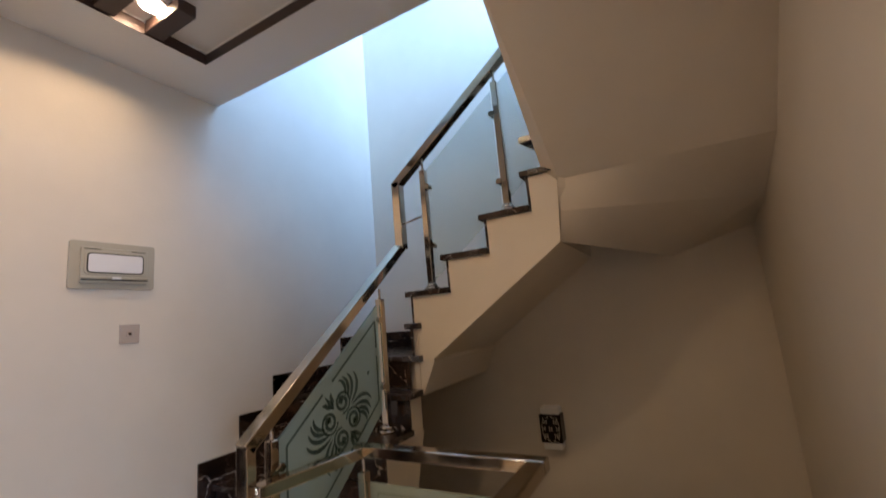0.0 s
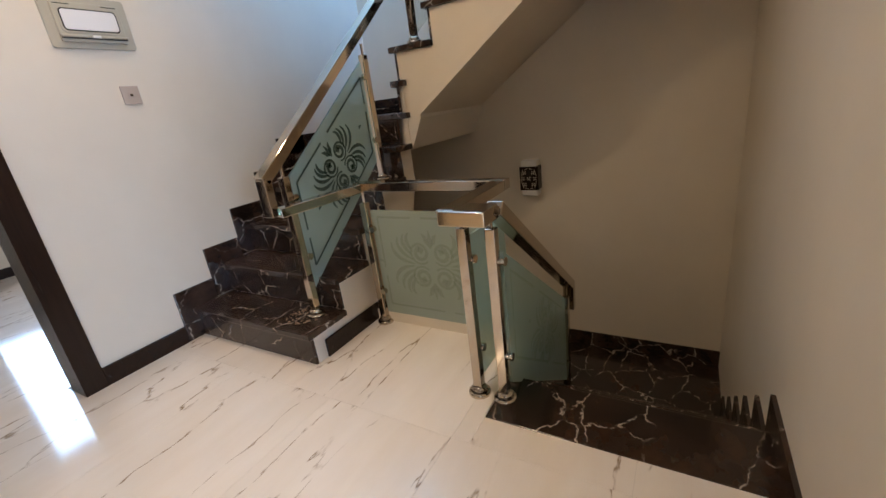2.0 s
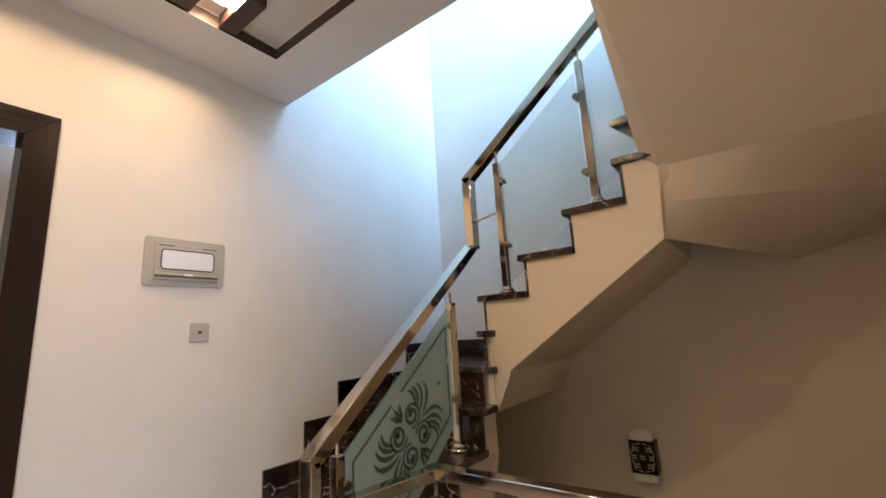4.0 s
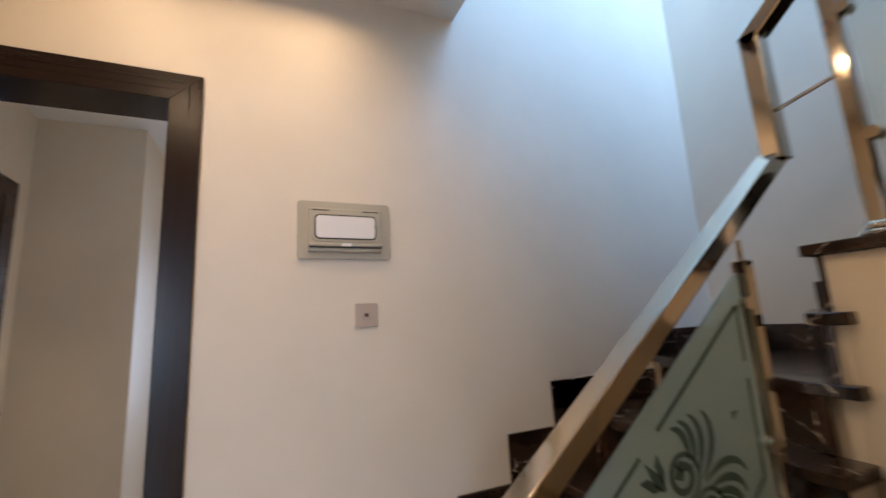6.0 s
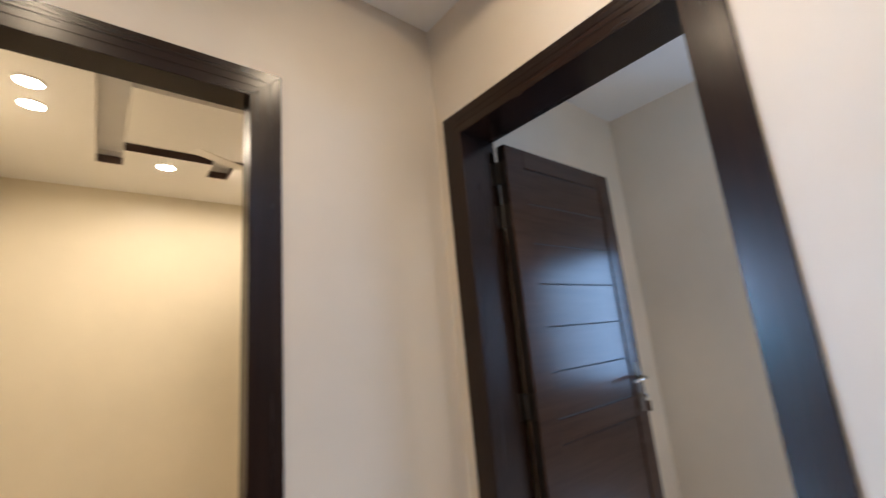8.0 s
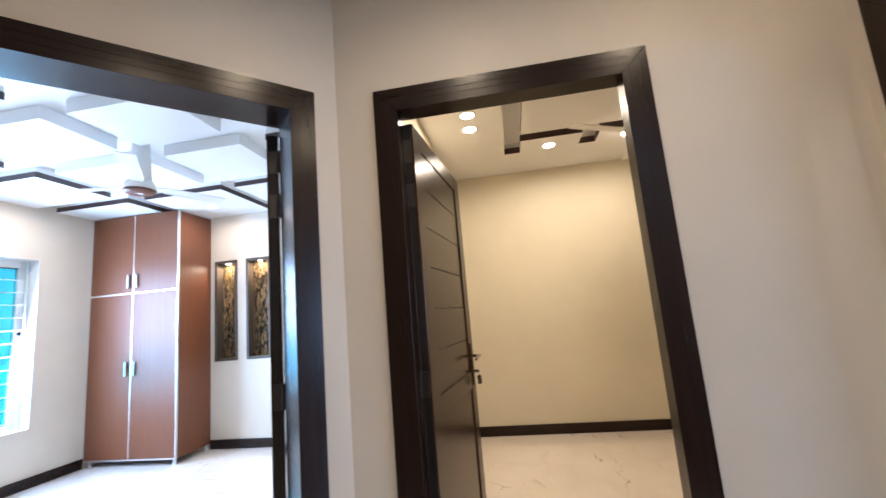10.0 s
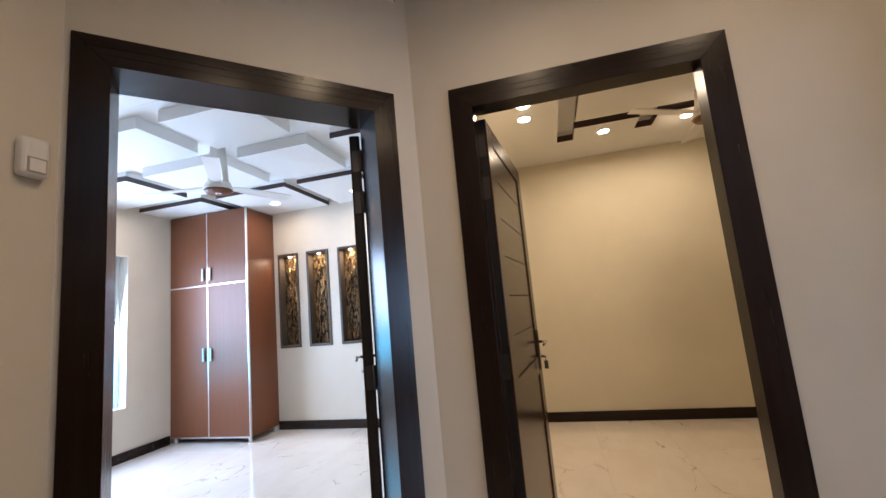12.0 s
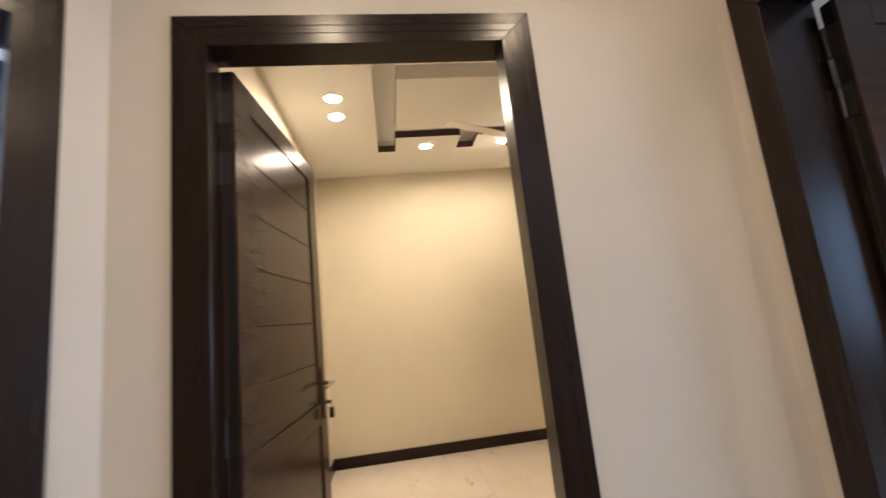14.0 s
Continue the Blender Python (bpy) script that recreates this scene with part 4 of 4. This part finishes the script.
# ceiling bars in the lobby tray
for y in (0.268, 0.468):
    tagged(part("ceiling_bar", bevel(box(B(), 0.342, 0.61, y - 0.040, y + 0.040, ZC + 0.008, ZC + 0.0695), 0.003), TRIM),
           "short brown bar across the ceiling tray", "ceiling trim", "bars of the ceiling tray", "structure")


# ---------------------------------------------------------------- bedroom things
wr = thing("wardrobe", "reddish brown laminate wardrobe with pale metal edging", "wardrobe")
wx0, wx1, wy0, wy1 = 4.829, 5.935, -3.515, -4.024
part("carcass", box(B(), wx0 + 0.004, wx1, wy1, wy0 - 0.022, 0.06, 2.685), LAMINATE, wr)
xm = 5.385
for a, b, za, zb in ((wx0 + 0.01, xm - 0.006, 0.075, 1.79), (xm + 0.006, wx1 - 0.006, 0.075, 1.79), (wx0 + 0.01, xm - 0.006, 1.806, 2.675), (xm + 0.006, wx1 - 0.006, 1.806, 2.675)):
    dr_ = part("cabinet_door", bevel(box(B(), a, b, wy0 - 0.02, wy0, za, zb), 0.002), LAMINATE, wr)
    hx = a + 0.045 if a > xm else b - 0.045
    hz = 1.93 if za > 1 else 0.99
    bm = bevel(box(B(), hx - 0.013, hx + 0.013, wy0 + 0.014, wy0 + 0.026, hz - 0.075, hz + 0.075), 0.004)
    for zz in (hz - 0.06, hz + 0.06):
        tube(bm, (hx, wy0, zz), (hx, wy0 + 0.016, zz), 0.006, n=10)
    part("handle", bm, PULL, dr_, "flat bright metal pull")
for b in ((wx0 - 0.004, wx0 + 0.009, wy0 - 0.022, wy0 + 0.003, 0.06, 2.688), (xm - 0.006, xm + 0.006, wy0 - 0.01, wy0 + 0.002, 0.06, 2.688), (wx1 - 0.008, wx1 + 0.003, wy0 - 0.01, wy0 + 0.002, 0.06, 2.688),
          (wx0, wx1, wy0 - 0.01, wy0 + 0.0025, 1.79, 1.806), (wx0, wx1, wy0 - 0.01, wy0 + 0.0025, 0.06, 0.075), (wx0 - 0.003, wx0 + 0.002, wy1, wy0 - 0.022, 2.672, 2.687)):
    part("edging", box(B(), *b), ALU, wr)
for x, y in ((wx0 + 0.03, wy0 - 0.03), (wx1 - 0.06, wy0 - 0.03), (wx0 + 0.03, wy1 + 0.04), (wx1 - 0.06, wy1 + 0.04)):
    bm = tube(B(), (x, y, 0.015), (x, y, 0.06), 0.018)
    tube(bm, (x, y, 0.0), (x, y, 0.016), 0.024)
    part("foot", bm, ALU, wr)

for a, b in nich:
    nc = thing("wall_niche", "tall lit wall niche lined with rough stone, gold highlights in its colour", "niche", "lit wall niches")
    part("stone_back", box(B(), a + 0.012, b - 0.012, -4.138, -4.118, 0.992, 2.108), STONE, nc)
    for bx_ in ((a - 0.018, a + 0.012, 0.962, 2.138), (b - 0.012, b + 0.018, 0.962, 2.138)):
        part("frame_side", bevel(box(B(), bx_[0], bx_[1], -4.13, -4.012, bx_[2], bx_[3]), 0.003), NICHE, nc)
    for z in (0.962, 2.108):
        part("frame_end", bevel(box(B(), a + 0.012, b - 0.012, -4.13, -4.013, z, z + 0.030), 0.003), NICHE, nc)
    part("spot", tube(B(), ((a + b) / 2, -4.07, 2.108), ((a + b) / 2, -4.07, 2.096), 0.022, 0.022, 20), LAMP_DAY, nc, "small glowing spot")
    l = new("niche_light", bpy.data.lights.new("niche_light", "AREA"))
    l.data.shape, l.data.size, l.data.energy, l.data.color = "DISK", 0.05, 3.2, WARM
    l.matrix_world = pose((a + b) / 2, -4.07, 2.094)

win = thing("window_1", "white window with security bars and cyan tinted glass", "window", "", "structure")
y0, y1, z0, z1 = -2.99, -1.50, 0.535, 2.165
fw = 0.075
for b in ((y0, y0 + fw, z0, z1), (y1 - fw, y1, z0, z1), (y0 + fw, y1 - fw, z0, z0 + 0.06), (y0 + fw, y1 - fw, z1 - fw, z1), (-2.31, -2.24, z0 + 0.06, z1 - fw)):
    part("window_frame", bevel(box(B(), 6.085, 6.135, *b), 0.004), WHITE, win)
for b in ((y0, y0 + 0.006, z0 + 0.006, z1), (y1 - 0.006, y1, z0 + 0.006, z1), (y0 + 0.006, y1 - 0.006, z1 - 0.006, z1), (y0, y1, z0, z0 + 0.006)):
    part("reveal_lining", box(B(), 5.938, 6.084, *b), WHITE, win, "white painted reveal")
for a, b in ((y0 + fw, -2.31), (-2.24, y1 - fw)):
    pn = part("pane", box(B(), 6.105, 6.112, a, b, z0 + 0.06, z1 - fw), PANE, win, "cyan tinted glass")
    pn.visible_shadow = False
    for c, d, e, f in ((a, b, z0 + 0.06, z0 + 0.07), (a, b, z1 - fw - 0.012, z1 - fw)):
        part("glazing_bead", box(B(), 6.094, 6.104, c, d, e, f), BLACK, win, "thin dark seal")
nb = 13
for k in range(nb):
    z = z0 + 0.08 + (z1 - z0 - 0.16) * k / (nb - 1)
    part("security_bar", tube(B(), (6.045, y0 + 0.006, z), (6.045, y1 - 0.006, z), 0.0055, n=8), ALU, win, "thin grey bar")
for y in (y0 + 0.028, -2.275, y1 - 0.028):
    part("security_post", bevel(box(B(), 6.038, 6.052, y - 0.012, y + 0.012, z0 + 0.008, z1 - 0.008), 0.002), ALU, win)
part("latch", bevel(box(B(), 6.075, 6.085, y0 + 0.02, y0 + 0.055, 1.43, 1.46), 0.003), BLACK, win, "black latch")

win2 = thing("window_2", "bright white framed window of the side room", "window", "", "structure")
for b in ((0.2, 0.26, 0.6, 2.05), (1.44, 1.5, 0.6, 2.05), (0.26, 1.44, 0.6, 0.66), (0.26, 1.44, 1.99, 2.05), (0.82, 0.88, 0.66, 1.99)):
    part("window_frame", bevel(box(B(), -3.62, -3.56, *b), 0.004), WHITE, win2)


def ceiling_fan(at, drop, label, spin):
    f = thing("ceiling_fan", label, "fan", "ceiling fans", at=at)
    part("canopy", tube(B(), (0, 0, -0.03), (0, 0, 0.0), 0.022, 0.034, 28), CHROME, f, "small metal ceiling hook", True)
    part("rod_cover", tube(B(), (0, 0, -drop + 0.03), (0, 0, -0.025), 0.080, 0.058, 28), WHITE, f, "white tapered cover", True)
    bm = tube(B(), (0, 0, -drop - 0.01), (0, 0, -drop + 0.05), 0.112, 0.094, 36)
    part("motor", bm, WHITE, f, "", True)
    part("motor_cap", tube(B(), (0, 0, -drop - 0.030), (0, 0, -drop - 0.010), 0.090, 0.108, 36), LAMINATE, f, "brown cap", True)
    part("badge", tube(B(), (0, 0, -drop - 0.034), (0, 0, -drop - 0.029), 0.022, 0.022, 16), CHROME, f)
    for i in range(3):
        a = radians(spin + 120 * i)
        bm = B()
        prism(bm, [(0.11, -0.03, 0), (0.20, -0.055, 0.004), (0.63, -0.066, 0.012), (0.655, 0.050, -0.006), (0.20, 0.045, -0.012), (0.11, 0.03, -0.004)], (0, 0, 0.006))
        b = part("blade", bm, WHITE, f, "white blade")
        b.matrix_basis = pose(0, 0, -drop + 0.028, 0, 0, spin + 120 * i)
    return f


ceiling_fan(pose(3.945, -2.145, Z3 + 0.09), 0.385, "white ceiling fan with a brown motor cap", 9)
ceiling_fan(pose(0.14, -2.83, Z2), 0.24, "white ceiling fan under a channelled ceiling", 26)

# ---------------------------------------------------------------- outside
gr = solid("ground", "bare earth outside the house", EARTH, (-60, 60, -60, 60, -3.4, -3.2), category="ground")

# ---------------------------------------------------------------- floor tiles
TW, TL = 0.6, 1.2


def tiles(parent, x0, x1, y0, y1, holes=(), mat=TILE):
    cache = {}
    i0, i1 = math.floor(x0 / TW), math.ceil(x1 / TW)
    j0, j1 = math.floor((y0 - 0.35) / TL), math.ceil((y1 - 0.35) / TL)
    for i in range(i0, i1):
        for j in range(j0, j1):
            a, b = max(i * TW, x0), min((i + 1) * TW, x1)
            c, d = max(j * TL + 0.35, y0), min((j + 1) * TL + 0.35, y1)
            rects = [(a, b, c, d)]
            for h in holes:
                out = []
                for (p, q, r, s) in rects:
                    if q <= h[0] or p >= h[1] or s <= h[2] or r >= h[3]:
                        out.append((p, q, r, s))
                        continue
                    if p < h[0]:
                        out.append((p, h[0], r, s))
                    if q > h[1]:
                        out.append((h[1], q, r, s))
                    p2, q2 = max(p, h[0]), min(q, h[1])
                    if r < h[2]:
                        out.append((p2, q2, r, h[2]))
                    if s > h[3]:
                        out.append((p2, q2, h[3], s))
                rects = out
            for (p, q, r, s) in rects:
                if q - p < 0.02 or s - r < 0.02:
                    continue
                key = (round(q - p, 3), round(s - r, 3))
                if key not in cache:
                    w, l = (q - p) / 2 - 0.0004, (s - r) / 2 - 0.0004
                    bm = B()
                    box(bm, -w, w, -l, l, -0.006, 0.0)
                    bmesh.ops.bevel(bm, geom=[e for e in bm.edges if all(v.co.z > -0.001 for v in e.verts)], offset=0.0004, segments=1, affect="EDGES")
                    me = bpy.data.meshes.new("tile")
                    bm.to_mesh(me)
                    bm.free()
                    me.materials.append(mat)
                    cache[key] = me
                ob = new("tile", cache[key])
                ob.location = ((p + q) / 2, (r + s) / 2, 0)
                ob.parent = parent


def floor(name, label):
    return thing(name, label, "floor", "", "structure")


fl = floor("floor_lobby", "polished cream marble tile floor with brown veins")
tiles(fl, 0.0, XE, YS, 1.03, [(XD, XE + 1, 0.487, 2.0), (-0.1, W1, 0.52, 2.0)])
tiles(fl, -0.2, 0.0, -0.943, -0.099)
tiles(floor("floor_room_one", "polished cream marble floor of the side room"), -3.48, -0.2, YS, 2.4)
tiles(floor("floor_room_two", "polished cream marble floor of the warm room"), -1.6, 1.85, -4.087, YS - 0.001, (), TILE_SOFT)
tiles(floor("floor_bedroom", "polished cream marble floor of the bedroom"), 1.972, 5.94, -4.025, -0.27, [(1.8, XE + 0.002, YS - 0.001, 0.0)], TILE_SOFT)
